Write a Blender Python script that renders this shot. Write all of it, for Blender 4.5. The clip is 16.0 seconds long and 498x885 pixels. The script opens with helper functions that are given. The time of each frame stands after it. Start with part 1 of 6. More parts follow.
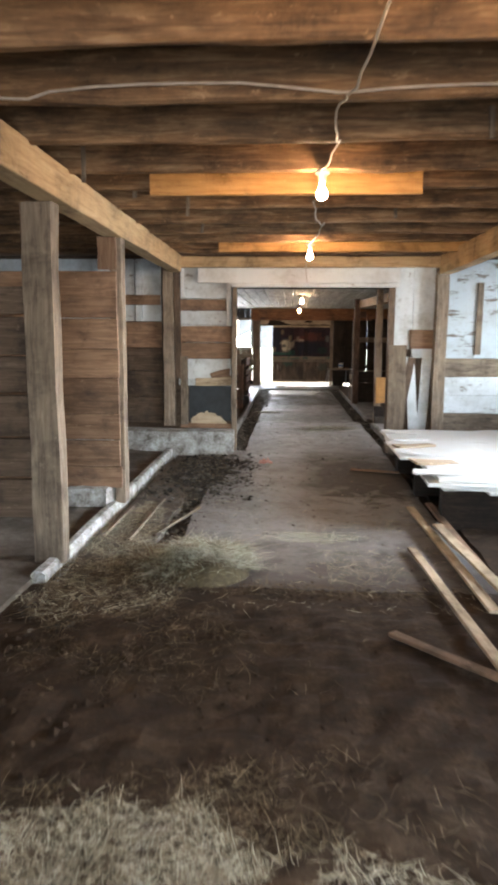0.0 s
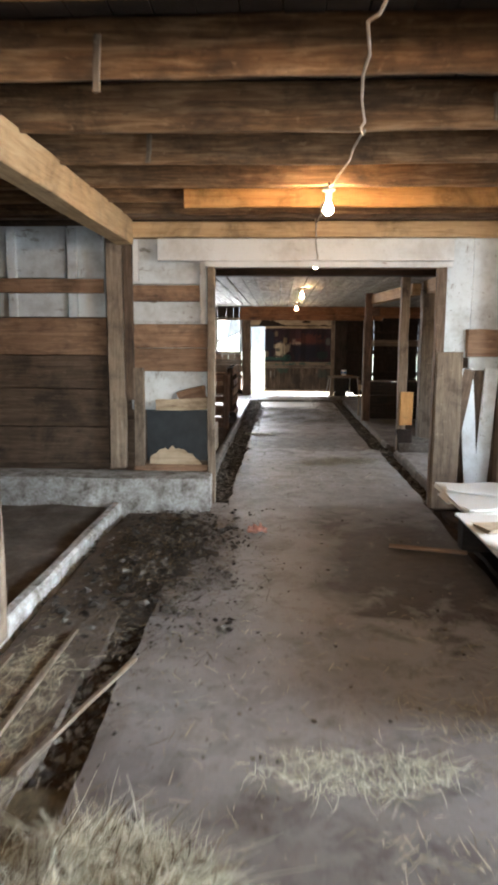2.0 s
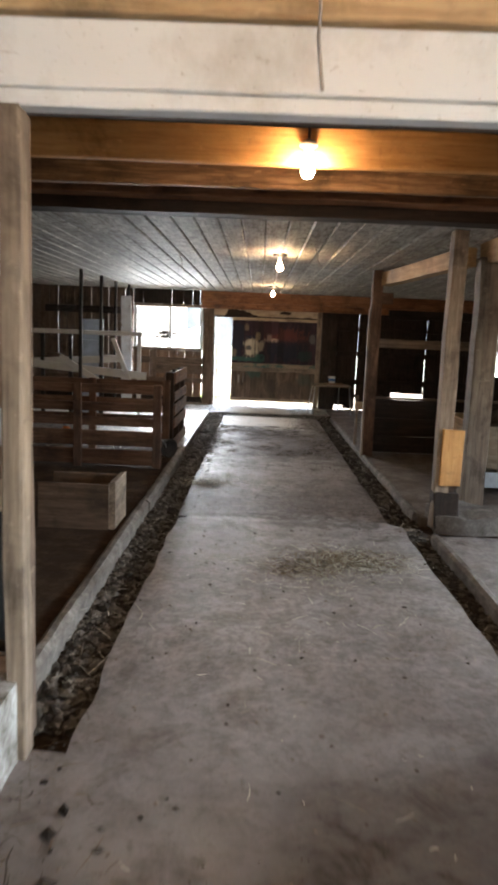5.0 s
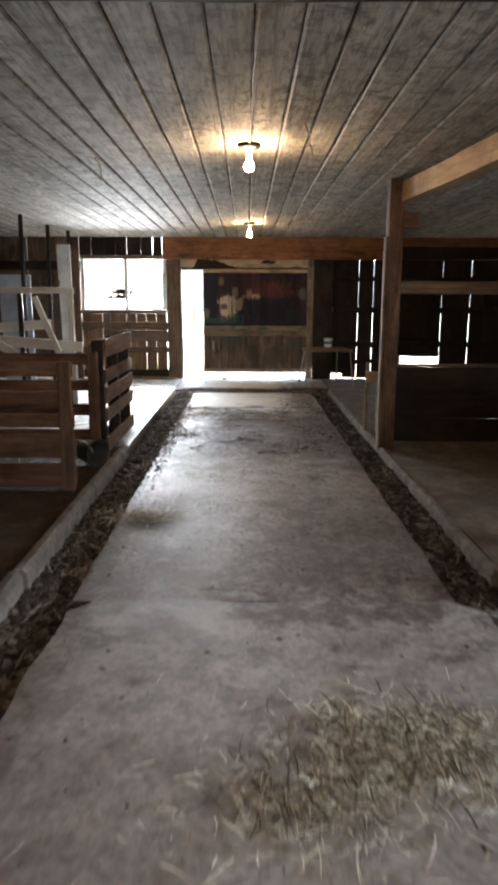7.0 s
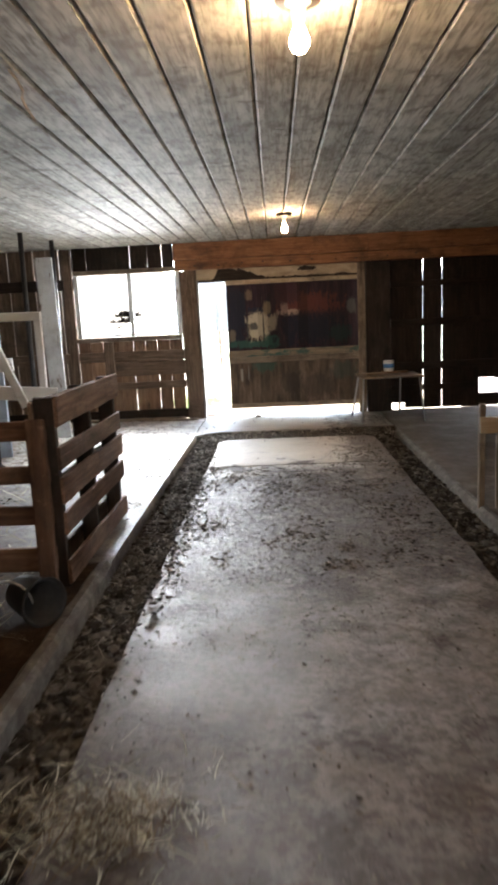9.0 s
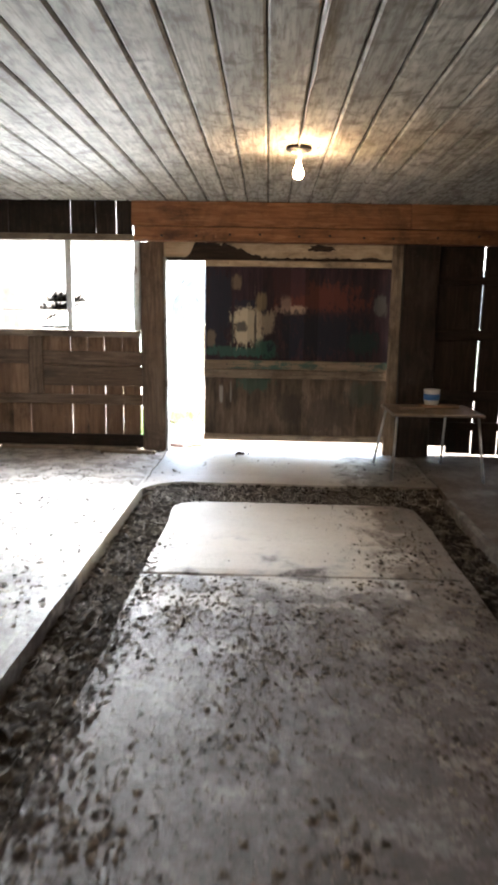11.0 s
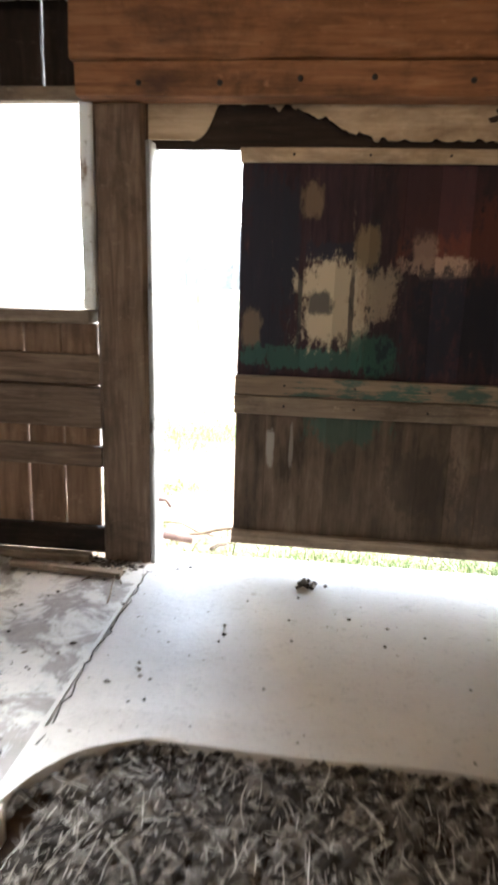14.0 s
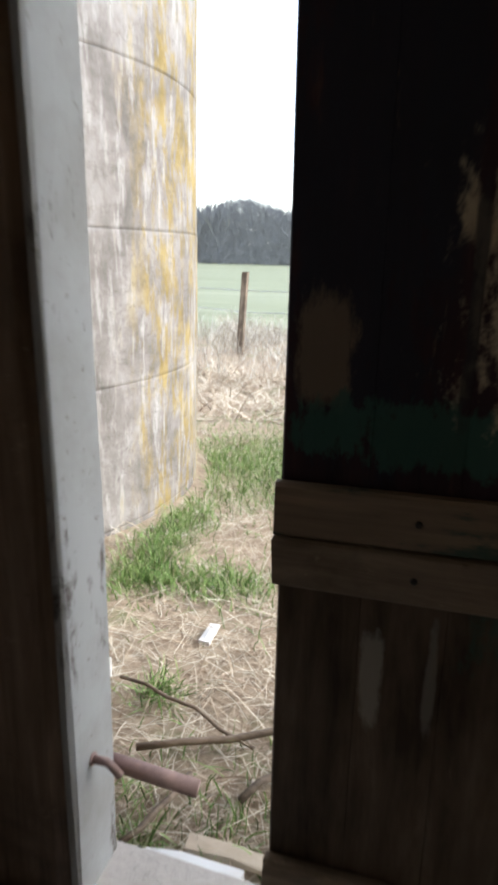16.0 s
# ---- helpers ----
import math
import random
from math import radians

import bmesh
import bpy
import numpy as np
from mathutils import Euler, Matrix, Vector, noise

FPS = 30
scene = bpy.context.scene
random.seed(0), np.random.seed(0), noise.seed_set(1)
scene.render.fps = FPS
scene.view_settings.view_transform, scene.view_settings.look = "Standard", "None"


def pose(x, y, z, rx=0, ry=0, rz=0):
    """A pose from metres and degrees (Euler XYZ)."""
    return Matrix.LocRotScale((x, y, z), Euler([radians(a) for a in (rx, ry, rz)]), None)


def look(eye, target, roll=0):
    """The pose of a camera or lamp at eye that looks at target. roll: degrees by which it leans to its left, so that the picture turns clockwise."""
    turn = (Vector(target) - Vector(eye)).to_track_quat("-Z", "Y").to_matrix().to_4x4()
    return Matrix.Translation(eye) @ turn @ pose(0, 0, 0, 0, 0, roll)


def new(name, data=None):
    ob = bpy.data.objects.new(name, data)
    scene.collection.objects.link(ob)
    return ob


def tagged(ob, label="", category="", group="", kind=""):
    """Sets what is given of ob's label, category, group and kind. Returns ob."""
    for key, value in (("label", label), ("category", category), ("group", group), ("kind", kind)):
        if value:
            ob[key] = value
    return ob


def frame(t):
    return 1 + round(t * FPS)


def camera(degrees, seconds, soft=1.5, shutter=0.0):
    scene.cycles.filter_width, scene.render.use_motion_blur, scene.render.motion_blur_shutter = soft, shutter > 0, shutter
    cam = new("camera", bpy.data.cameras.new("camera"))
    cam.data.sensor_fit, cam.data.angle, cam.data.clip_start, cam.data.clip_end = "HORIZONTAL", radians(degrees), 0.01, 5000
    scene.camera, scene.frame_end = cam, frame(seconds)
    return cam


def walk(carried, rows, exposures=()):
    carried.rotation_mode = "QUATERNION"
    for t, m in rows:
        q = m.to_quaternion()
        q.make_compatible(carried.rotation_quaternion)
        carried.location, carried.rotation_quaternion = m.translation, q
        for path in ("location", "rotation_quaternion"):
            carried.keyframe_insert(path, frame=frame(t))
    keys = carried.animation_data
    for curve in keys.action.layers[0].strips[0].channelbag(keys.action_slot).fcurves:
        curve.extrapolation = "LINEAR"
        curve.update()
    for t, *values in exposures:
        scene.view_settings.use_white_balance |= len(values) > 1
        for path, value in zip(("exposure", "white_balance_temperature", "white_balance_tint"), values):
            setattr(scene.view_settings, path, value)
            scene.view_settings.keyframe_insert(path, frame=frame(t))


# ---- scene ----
cam = camera(39.8, 16.0, soft=3.5, shutter=0.5)
PATH = [
    (0, (-0.002, -0.217, 1.584), (-0.114, 1.757, 1.278), 0.3),
    (0.5, (-0.011, 0.49, 1.593), (-0.178, 2.457, 1.274), -0.4),
    (1, (-0.086, 1.239, 1.602), (-0.229, 3.209, 1.289), -0.8),
    (1.5, (-0.065, 1.978, 1.597), (-0.215, 3.943, 1.258), -0.6),
    (2, (-0.103, 2.755, 1.585), (-0.19, 4.73, 1.286), 0.3),
    (2.5, (-0.066, 3.484, 1.595), (-0.163, 5.457, 1.28), -0.9),
    (3, (-0.065, 4.211, 1.603), (-0.149, 6.193, 1.351), 0.9),
    (3.5, (0.001, 4.948, 1.562), (0.036, 6.932, 1.312), -1.6),
    (4, (0.092, 5.58, 1.552), (0.022, 7.553, 1.236), 2.6),
    (4.2, (0.067, 5.873, 1.559), (0.051, 7.85, 1.258), 2.2),
    (6.3, (0.088, 8.771, 1.44), (0.066, 10.723, 1.006), 2.3),
    (6.5, (0.182, 9.081, 1.38), (0.169, 11.028, 0.92), 0.8),
    (7, (0.251, 9.7, 1.384), (0.257, 11.659, 0.98), 0.2),
    (7.5, (0.143, 10.375, 1.38), (0.104, 12.347, 1.049), 0.4),
    (8, (0.136, 11.043, 1.366), (0.149, 13.016, 1.041), 0.1),
    (8.2, (0.128, 11.257, 1.375), (0.104, 13.23, 1.05), -0.2),
    (10.3, (0.16, 14.176, 1.405), (0.07, 16.13, 0.988), -4.2),
    (10.5, (0.154, 14.458, 1.427), (0.04, 16.414, 1.027), -1.8),
    (11, (0.115, 15.136, 1.422), (0.065, 17.101, 1.05), 1.0),
    (11.5, (0.123, 15.79, 1.429), (0.073, 17.762, 1.095), 0.8),
    (12, (0.078, 16.43, 1.416), (0.038, 18.404, 1.096), 1.5),
    (12.5, (0.073, 17.086, 1.412), (0.092, 19.066, 1.131), 1.1),
    (13, (0.036, 17.736, 1.385), (-0.114, 19.704, 1.06), 1.1),
    (13.5, (-0.041, 18.382, 1.381), (-0.203, 20.335, 0.983), 0.3),
    (14, (-0.088, 18.999, 1.379), (-0.315, 20.928, 0.915), 1.8),
    (14.5, (-0.093, 19.626, 1.403), (-0.276, 21.555, 0.922), 1.7),
    (15, (-0.185, 20.199, 1.352), (-0.525, 22.106, 0.854), 0.4),
    (15.5, (-0.209, 20.648, 1.335), (-0.707, 22.538, 0.911), 2.0),
    (16, (-0.281, 21.103, 1.3), (-0.814, 22.955, 0.768), 1.2),
]
EXPOSURES = [(0, 4.5), (4.0, 4.6), (6.5, 4.65), (8.0, 4.7), (10.5, 4.8), (12.0, 4.5), (12.5, 4.5), (13.0, 4.75), (13.5, 4.85), (14.0, 4.75), (14.5, 4.2), (15.0, 3.7), (15.5, 2.95), (16, 1.95)]
walk(cam, [(t, look(eye, target, roll)) for t, eye, target, roll in PATH], EXPOSURES)

# ---- world and daylight ----
world = bpy.data.worlds.new("overcast_sky")
scene.world = world
world.use_nodes = True
wn = world.node_tree
sky = wn.nodes.new("ShaderNodeTexSky")
sky.sky_type = "NISHITA"
sky.sun_disc = False
sky.sun_elevation = radians(38)
sky.sun_rotation = radians(70)
pale = wn.nodes.new("ShaderNodeHueSaturation")
pale.inputs["Saturation"].default_value = 0.68
wn.links.new(sky.outputs[0], pale.inputs["Color"])
wbg = wn.nodes["Background"]
wbg.inputs["Strength"].default_value = 0.15
wn.links.new(pale.outputs[0], wbg.inputs["Color"])

sun_data = bpy.data.lights.new("sun", "SUN")
sun_data.energy, sun_data.angle, sun_data.color = 1.0, radians(14), (1.0, 0.975, 0.94)
sun = new("sun", sun_data)
sun.matrix_world = look((60, 20, 50), (0, 24, 0))


def window_light(name, eye, target, w, h, watts, spread):
    d = bpy.data.lights.new(name, "AREA")
    d.shape, d.size, d.size_y, d.energy, d.spread = "RECTANGLE", w, h, watts, radians(spread)
    d.color = (0.78, 0.9, 1.0)
    ob = new(name, d)
    ob.matrix_world = look(eye, target)
    return ob


# daylight of the windows in the east wall
window_light("window_light_a", (4.32, 4.35, 1.55), (-0.4, 4.8, 0.4), 0.6, 0.9, 2.3, 62)
window_light("window_light_b", (4.32, 5.5, 1.55), (-0.5, 6.6, 0.6), 0.65, 0.9, 2.6, 68)
window_light("window_light_c", (6.08, 10.9, 1.6), (2.4, 11.0, 0.0), 2.0, 0.9, 3.4, 64)
# unseen fill lamp added to brighten the boards right of the doorway
window_light("partition_fill_light", (4.32, 7.6, 1.7), (2.2, 9.1, 1.5), 0.8, 0.9, 0.9, 75)
window_light("window_light_e", (4.32, 2.0, 1.55), (-0.2, 1.6, 0.0), 0.65, 0.9, 0.8, 36)
window_light("south_door_light", (0.3, -3.15, 1.35), (-0.8, 6.0, 1.6), 2.2, 2.1, 4.3, 120)
window_light("window_light_north", (-1.9, 22.04, 1.65), (-1.2, 16.4, 0.15), 1.3, 0.8, 4.4, 92).data.color = (0.93, 0.96, 1.0)

# ---- materials ----


class Shade:
    """A node material under construction."""

    def __init__(self, name):
        self.m = bpy.data.materials.new(name)
        self.m.use_nodes = True
        self.t = self.m.node_tree
        self.b = self.t.nodes["Principled BSDF"]
        self.geo = self.t.nodes.new("ShaderNodeNewGeometry")
        self.tc = self.t.nodes.new("ShaderNodeTexCoord")
        self.oi = self.t.nodes.new("ShaderNodeObjectInfo")

    def put(self, sock, v):
        if isinstance(v, bpy.types.NodeSocket):
            self.t.links.new(v, sock)
        elif isinstance(v, (tuple, list)) and len(v) == 3 and len(sock.default_value) == 4:
            sock.default_value = (*v, 1.0)
        else:
            sock.default_value = v

    def math(self, op, a, b=0.0, c=0.0):
        n = self.t.nodes.new("ShaderNodeMath")
        n.operation = op
        for s, v in zip(n.inputs, (a, b, c)):
            self.put(s, v)
        return n.outputs[0]

    def vec(self, op, a, b):
        n = self.t.nodes.new("ShaderNodeVectorMath")
        n.operation = op
        self.put(n.inputs[0], a)
        self.put(n.inputs[1], b)
        return n.outputs["Value" if op in ("LENGTH", "DISTANCE") else "Vector"]

    def noise(self, v, scale, detail=4.0, rough=0.55, dist=0.0):
        n = self.t.nodes.new("ShaderNodeTexNoise")
        self.put(n.inputs["Vector"], v)
        for k, x in (("Scale", scale), ("Detail", detail), ("Roughness", rough), ("Distortion", dist)):
            n.inputs[k].default_value = x
        return n.outputs[0]

    def ramp(self, f, stops):
        n = self.t.nodes.new("ShaderNodeValToRGB")
        e = n.color_ramp.elements
        while len(e) < len(stops):
            e.new(0.5)
        for x, (p, c) in zip(e, stops):
            x.position = p
            x.color = (*c, 1.0) if isinstance(c, tuple) else (c, c, c, 1.0)
        self.put(n.inputs[0], f)
        return n.outputs[0]

    def mix(self, f, a, b, blend="MIX"):
        n = self.t.nodes.new("ShaderNodeMix")
        n.data_type, n.blend_type = "RGBA", blend
        self.put(n.inputs[0], f)
        self.put(n.inputs[6], a)
        self.put(n.inputs[7], b)
        return n.outputs[2]

    def xyz(self, v):
        n = self.t.nodes.new("ShaderNodeSeparateXYZ")
        self.put(n.inputs[0], v)
        return n.outputs

    def obj(self, scale):
        """Coordinates of the object, stretched, and shifted for every object."""
        v = self.vec("MULTIPLY", self.tc.outputs["Object"], scale)
        s = self.vec("MULTIPLY", self.comb(self.oi.outputs["Random"]), (37.0, 53.0, 71.0))
        return self.vec("ADD", v, s)

    def comb(self, f):
        n = self.t.nodes.new("ShaderNodeCombineXYZ")
        for i in range(3):
            self.put(n.inputs[i], f)
        return n.outputs[0]

    def done(self, color, rough=0.8, height=None, bump=0.3, dist=0.01, spec=0.3, metal=0.0):
        self.put(self.b.inputs["Base Color"], color)
        self.put(self.b.inputs["Roughness"], rough)
        self.put(self.b.inputs["Metallic"], metal)
        self.b.inputs["Specular IOR Level"].default_value = spec
        if height is not None:
            n = self.t.nodes.new("ShaderNodeBump")
            n.inputs["Strength"].default_value, n.inputs["Distance"].default_value = bump, dist
            self.put(n.inputs["Height"], height)
            self.t.links.new(n.outputs[0], self.b.inputs["Normal"])
        return self.m


def wood(name, dark, mid, light, stain=(0.05, 0.035, 0.025), stain_at=0.62, rough=0.75, spread=0.35):
    s = Shade(name)
    v = s.obj((0.9, 11.0, 11.0))
    grain = s.noise(v, 3.0, 6, 0.65, 0.6)
    fine = s.noise(s.obj((4.0, 90.0, 90.0)), 2.0, 3, 0.6)
    c = s.ramp(grain, [(0.25, dark), (0.5, mid), (0.78, light)])
    c = s.mix(s.math("MULTIPLY", fine, 0.55), c, (0.5, 0.5, 0.5), "SOFT_LIGHT")
    blot = s.noise(s.obj((1.0, 2.2, 2.2)), 2.4, 5, 0.65)
    c = s.mix(s.ramp(blot, [(stain_at - 0.08, 0.0), (stain_at + 0.12, 0.85)]), c, stain)
    kn = s.t.nodes.new("ShaderNodeTexVoronoi")
    s.put(kn.inputs["Vector"], s.obj((1.3, 5.0, 5.0)))
    kn.inputs["Scale"].default_value = 1.5
    c = s.mix(s.ramp(kn.outputs["Distance"], [(0.03, 0.8), (0.10, 0.0)]), c, dark)
    tone = s.math("MULTIPLY_ADD", s.oi.outputs["Random"], spread, 1.0 - spread / 2)
    c = s.mix(1.0, c, s.comb(tone), "MULTIPLY")
    p = s.geo.outputs["Position"]
    grime = s.noise(p, 2.1, 8, 0.7, 0.4)
    c = s.mix(1.0, c, s.ramp(grime, [(0.33, 0.42), (0.5, 0.95), (0.7, 1.12)]), "MULTIPLY")
    scuff = s.noise(s.vec("MULTIPLY", p, (1.0, 1.0, 1.6)), 13.0, 7, 0.75)
    c = s.mix(s.ramp(scuff, [(0.6, 0.0), (0.7, 0.35)]), c, tuple(min(1.0, x * 1.5 + 0.03) for x in light))
    c = s.mix(s.ramp(scuff, [(0.3, 0.6), (0.38, 0.0)]), c, stain)
    h = s.math("ADD", grain, s.math("MULTIPLY", fine, 0.5))
    return s.done(c, rough, h, 0.5, 0.006)


def flaked(name, paint, under, cover=0.5, dirt=(0.2, 0.18, 0.15)):
    """Old paint that has flaked off the wood below."""
    s = Shade(name)
    grain = s.noise(s.obj((0.9, 12.0, 12.0)), 3.0, 6, 0.65, 0.5)
    base = s.ramp(grain, [(0.3, tuple(x * 0.55 for x in under)), (0.7, under)])
    worn = s.math("ADD", s.math("MULTIPLY", s.noise(s.obj((1.0, 2.5, 2.5)), 3.2, 8, 0.72), 0.75), s.math("MULTIPLY", grain, 0.25))
    mask = s.ramp(worn, [(cover - 0.03, 0.0), (cover + 0.03, 1.0)])
    soil = s.noise(s.geo.outputs["Position"], 2.3, 6, 0.7)
    pcol = s.mix(s.ramp(soil, [(0.45, 0.0), (0.75, 0.7)]), paint, dirt)
    speck = s.noise(s.geo.outputs["Position"], 38.0, 4, 0.7)
    pcol = s.mix(s.ramp(speck, [(0.62, 0.0), (0.7, 0.75)]), pcol, dirt)
    c = s.mix(mask, pcol, base)
    return s.done(c, 0.8, s.math("SUBTRACT", s.math("MULTIPLY", grain, 0.4), mask), 0.5, 0.003)


M_OLD = wood("old_wood", (0.05, 0.033, 0.022), (0.13, 0.086, 0.058), (0.22, 0.158, 0.11))
M_GREY = wood("weathered_wood", (0.1, 0.072, 0.05), (0.22, 0.165, 0.118), (0.35, 0.28, 0.205))
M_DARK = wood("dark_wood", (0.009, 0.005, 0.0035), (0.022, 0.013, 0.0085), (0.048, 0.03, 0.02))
M_TAN = wood("tan_boards", (0.12, 0.068, 0.04), (0.235, 0.138, 0.083), (0.34, 0.218, 0.138), stain=(0.07, 0.045, 0.035), spread=0.6)
M_PEN = wood("pen_boards", (0.055, 0.028, 0.017), (0.13, 0.068, 0.042), (0.24, 0.145, 0.095), spread=0.5)
M_NEW = wood("fresh_pine", (0.38, 0.18, 0.06), (0.54, 0.285, 0.1), (0.64, 0.38, 0.155), stain=(0.3, 0.15, 0.06), stain_at=0.7, spread=0.12)
M_BEAM = wood("pine_beam", (0.3, 0.19, 0.095), (0.47, 0.32, 0.17), (0.57, 0.42, 0.25), stain=(0.2, 0.12, 0.06), stain_at=0.68, spread=0.15)
M_RED = wood("reddish_beam", (0.12, 0.05, 0.023), (0.26, 0.115, 0.052), (0.38, 0.19, 0.095), stain=(0.06, 0.03, 0.022), spread=0.2)
M_JOIST = wood("joist_wood", (0.06, 0.03, 0.013), (0.2, 0.11, 0.053), (0.42, 0.27, 0.15), stain=(0.055, 0.033, 0.02), stain_at=0.56)
M_WHITE = flaked("whitewashed_boards", (0.66, 0.69, 0.7), (0.2, 0.14, 0.1), 0.6)
M_WHITER = flaked("white_painted_boards", (0.72, 0.72, 0.71), (0.3, 0.22, 0.16), 0.63, (0.38, 0.34, 0.29))
M_BLUEWHITE = flaked("blue_white_paint", (0.48, 0.54, 0.58), (0.2, 0.16, 0.13), 0.57, (0.3, 0.27, 0.24))
M_CASING = flaked("pale_blue_casing", (0.29, 0.295, 0.295), (0.07, 0.05, 0.04), 0.6, (0.16, 0.145, 0.13))
M_SHEET = flaked("white_sheet", (0.62, 0.62, 0.6), (0.5, 0.33, 0.2), 0.72, (0.6, 0.55, 0.48))


def ceiling_paint():
    s = Shade("grey_ceiling_paint")
    p = s.geo.outputs["Position"]
    lng = s.vec("MULTIPLY", p, (5.0, 1.0, 1.0))
    a = s.noise(lng, 1.6, 7, 0.65)
    b = s.noise(s.vec("MULTIPLY", p, (14.0, 2.2, 1.0)), 2.5, 6, 0.7)
    c = s.ramp(a, [(0.3, (0.31, 0.3, 0.265)), (0.52, (0.55, 0.535, 0.48)), (0.72, (0.68, 0.67, 0.61))])
    c = s.mix(s.ramp(b, [(0.48, 0.0), (0.66, 0.85)]), c, (0.17, 0.145, 0.115))
    streak = s.noise(s.vec("MULTIPLY", p, (38.0, 1.1, 1.0)), 1.0, 6, 0.7)
    c = s.mix(s.ramp(streak, [(0.5, 0.0), (0.62, 0.6)]), c, (0.2, 0.175, 0.145))
    mould = s.noise(p, 6.5, 8, 0.72, 0.5)
    c = s.mix(s.ramp(mould, [(0.5, 0.0), (0.64, 0.8)]), c, (0.15, 0.135, 0.11))
    tone = s.math("MULTIPLY_ADD", s.geo.outputs["Random Per Island"], 0.3, 0.83)
    c = s.mix(1.0, c, s.comb(tone), "MULTIPLY")
    return s.done(c, 0.75, b, 0.25, 0.004, spec=0.2)


M_CEIL = ceiling_paint()


def concrete():
    s = Shade("barn_concrete")
    p = s.geo.outputs["Position"]
    big = s.noise(p, 0.9, 6, 0.62)
    mid = s.noise(p, 4.0, 7, 0.66, 0.4)
    fine = s.noise(p, 45.0, 5, 0.7)
    c = s.ramp(big, [(0.3, (0.235, 0.217, 0.205)), (0.6, (0.36, 0.342, 0.33)), (0.8, (0.46, 0.445, 0.43))])
    c = s.mix(s.ramp(mid, [(0.5, 0.0), (0.68, 0.75)]), c, (0.13, 0.1, 0.075))
    c = s.mix(s.ramp(fine, [(0.58, 0.0), (0.72, 0.6)]), c, (0.12, 0.095, 0.075))
    # brown litter trodden into the front passage and into the far part of the walkway
    xyz = s.xyz(p)
    near = s.math("ADD", xyz[1], s.math("MULTIPLY", s.math("SUBTRACT", mid, 0.5), 4.0))
    c = s.mix(s.ramp(s.math("DIVIDE", near, 6.5), [(0.64, 1.0), (0.84, 0.0)]), c, s.ramp(fine, [(0.35, (0.015, 0.0085, 0.0048)), (0.65, (0.042, 0.027, 0.017))]))
    soil = s.noise(p, 9.0, 9, 0.72, 0.3)
    tread = s.ramp(s.math("DIVIDE", near, 20.0), [(0.42, 0.0), (0.5, 0.45), (0.525, 0.45), (0.57, 0.45), (0.615, 0.4), (0.64, 1.0), (0.69, 0.85), (0.73, 0.45), (0.76, 0.45), (0.79, 0.9), (0.83, 1.0), (0.905, 0.95), (0.935, 0.0)])
    muck = s.noise(p, 5.5, 10, 0.74, 0.5)
    tread = s.math("MULTIPLY", tread, s.ramp(muck, [(0.36, 0.6), (0.48, 1.0)]))
    c = s.mix(tread, c, s.ramp(soil, [(0.38, (0.055, 0.038, 0.031)), (0.55, (0.118, 0.088, 0.076)), (0.66, (0.21, 0.168, 0.152))]))
    c = s.mix(s.math("MULTIPLY", tread, s.ramp(muck, [(0.5, 0.0), (0.57, 0.75)])), c, (0.05, 0.037, 0.03))
    crumb = s.noise(p, 24.0, 6, 0.72, 0.3)
    c = s.mix(s.math("MULTIPLY", tread, s.ramp(crumb, [(0.48, 0.0), (0.54, 0.85)])), c, (0.045, 0.034, 0.028))
    c = s.mix(s.math("MULTIPLY", tread, s.ramp(crumb, [(0.34, 0.4), (0.4, 0.0)])), c, (0.25, 0.225, 0.21))
    pen = s.ramp(muck, [(0.46, 0.0), (0.54, 0.8)])
    pen = s.math("MULTIPLY", s.math("LESS_THAN", xyz[0], -0.93), pen)
    c = s.mix(pen, c, s.ramp(soil, [(0.4, (0.08, 0.06, 0.045)), (0.6, (0.19, 0.155, 0.125))]))
    c = s.mix(s.ramp(soil, [(0.57, 0.0), (0.66, 0.7)]), c, (0.1, 0.078, 0.058))
    # shade before the doorway darkened into the concrete, together with trodden brown dirt
    sx = s.math("ADD", xyz[0], s.math("MULTIPLY", s.math("SUBTRACT", big, 0.5), 1.4))
    st = s.math("MULTIPLY", s.ramp(s.math("DIVIDE", near, 12.0), [(0.49, 0.0), (0.57, 1.0), (0.7, 1.0), (0.84, 0.0)]), s.ramp(sx, [(-0.35, 0.0), (0.45, 1.0)]))
    c = s.mix(st, c, s.ramp(soil, [(0.35, (0.022, 0.015, 0.011)), (0.65, (0.06, 0.045, 0.035))]))
    front = s.ramp(s.math("DIVIDE", xyz[1], 20.0), [(0.43, 0.4), (0.52, 0.0)])
    c = s.mix(s.math("MULTIPLY", front, s.math("SUBTRACT", 1.0, st)), c, (0.1, 0.088, 0.083))
    # cleaner pale trowelled concrete towards the far door
    clean = s.math("MULTIPLY", s.ramp(s.math("DIVIDE", near, 25.0), [(0.735, 0.0), (0.76, 0.94)]), s.ramp(soil, [(0.62, 1.0), (0.7, 0.4)]))
    clean = s.math("MULTIPLY", clean, s.math("SUBTRACT", 1.0, pen))
    c = s.mix(clean, c, s.ramp(big, [(0.35, (0.44, 0.4, 0.345)), (0.65, (0.54, 0.5, 0.445))]))
    c = s.mix(s.math("MULTIPLY", clean, s.ramp(fine, [(0.56, 0.0), (0.7, 0.45)])), c, (0.24, 0.21, 0.18))
    c = s.mix(s.math("MULTIPLY", clean, s.ramp(muck, [(0.6, 0.0), (0.68, 0.5)])), c, (0.3, 0.265, 0.22))
    # brown mud trodden over the far right corner of the walkway
    mx = s.math("ADD", xyz[0], s.math("MULTIPLY", s.math("SUBTRACT", muck, 0.5), 1.6))
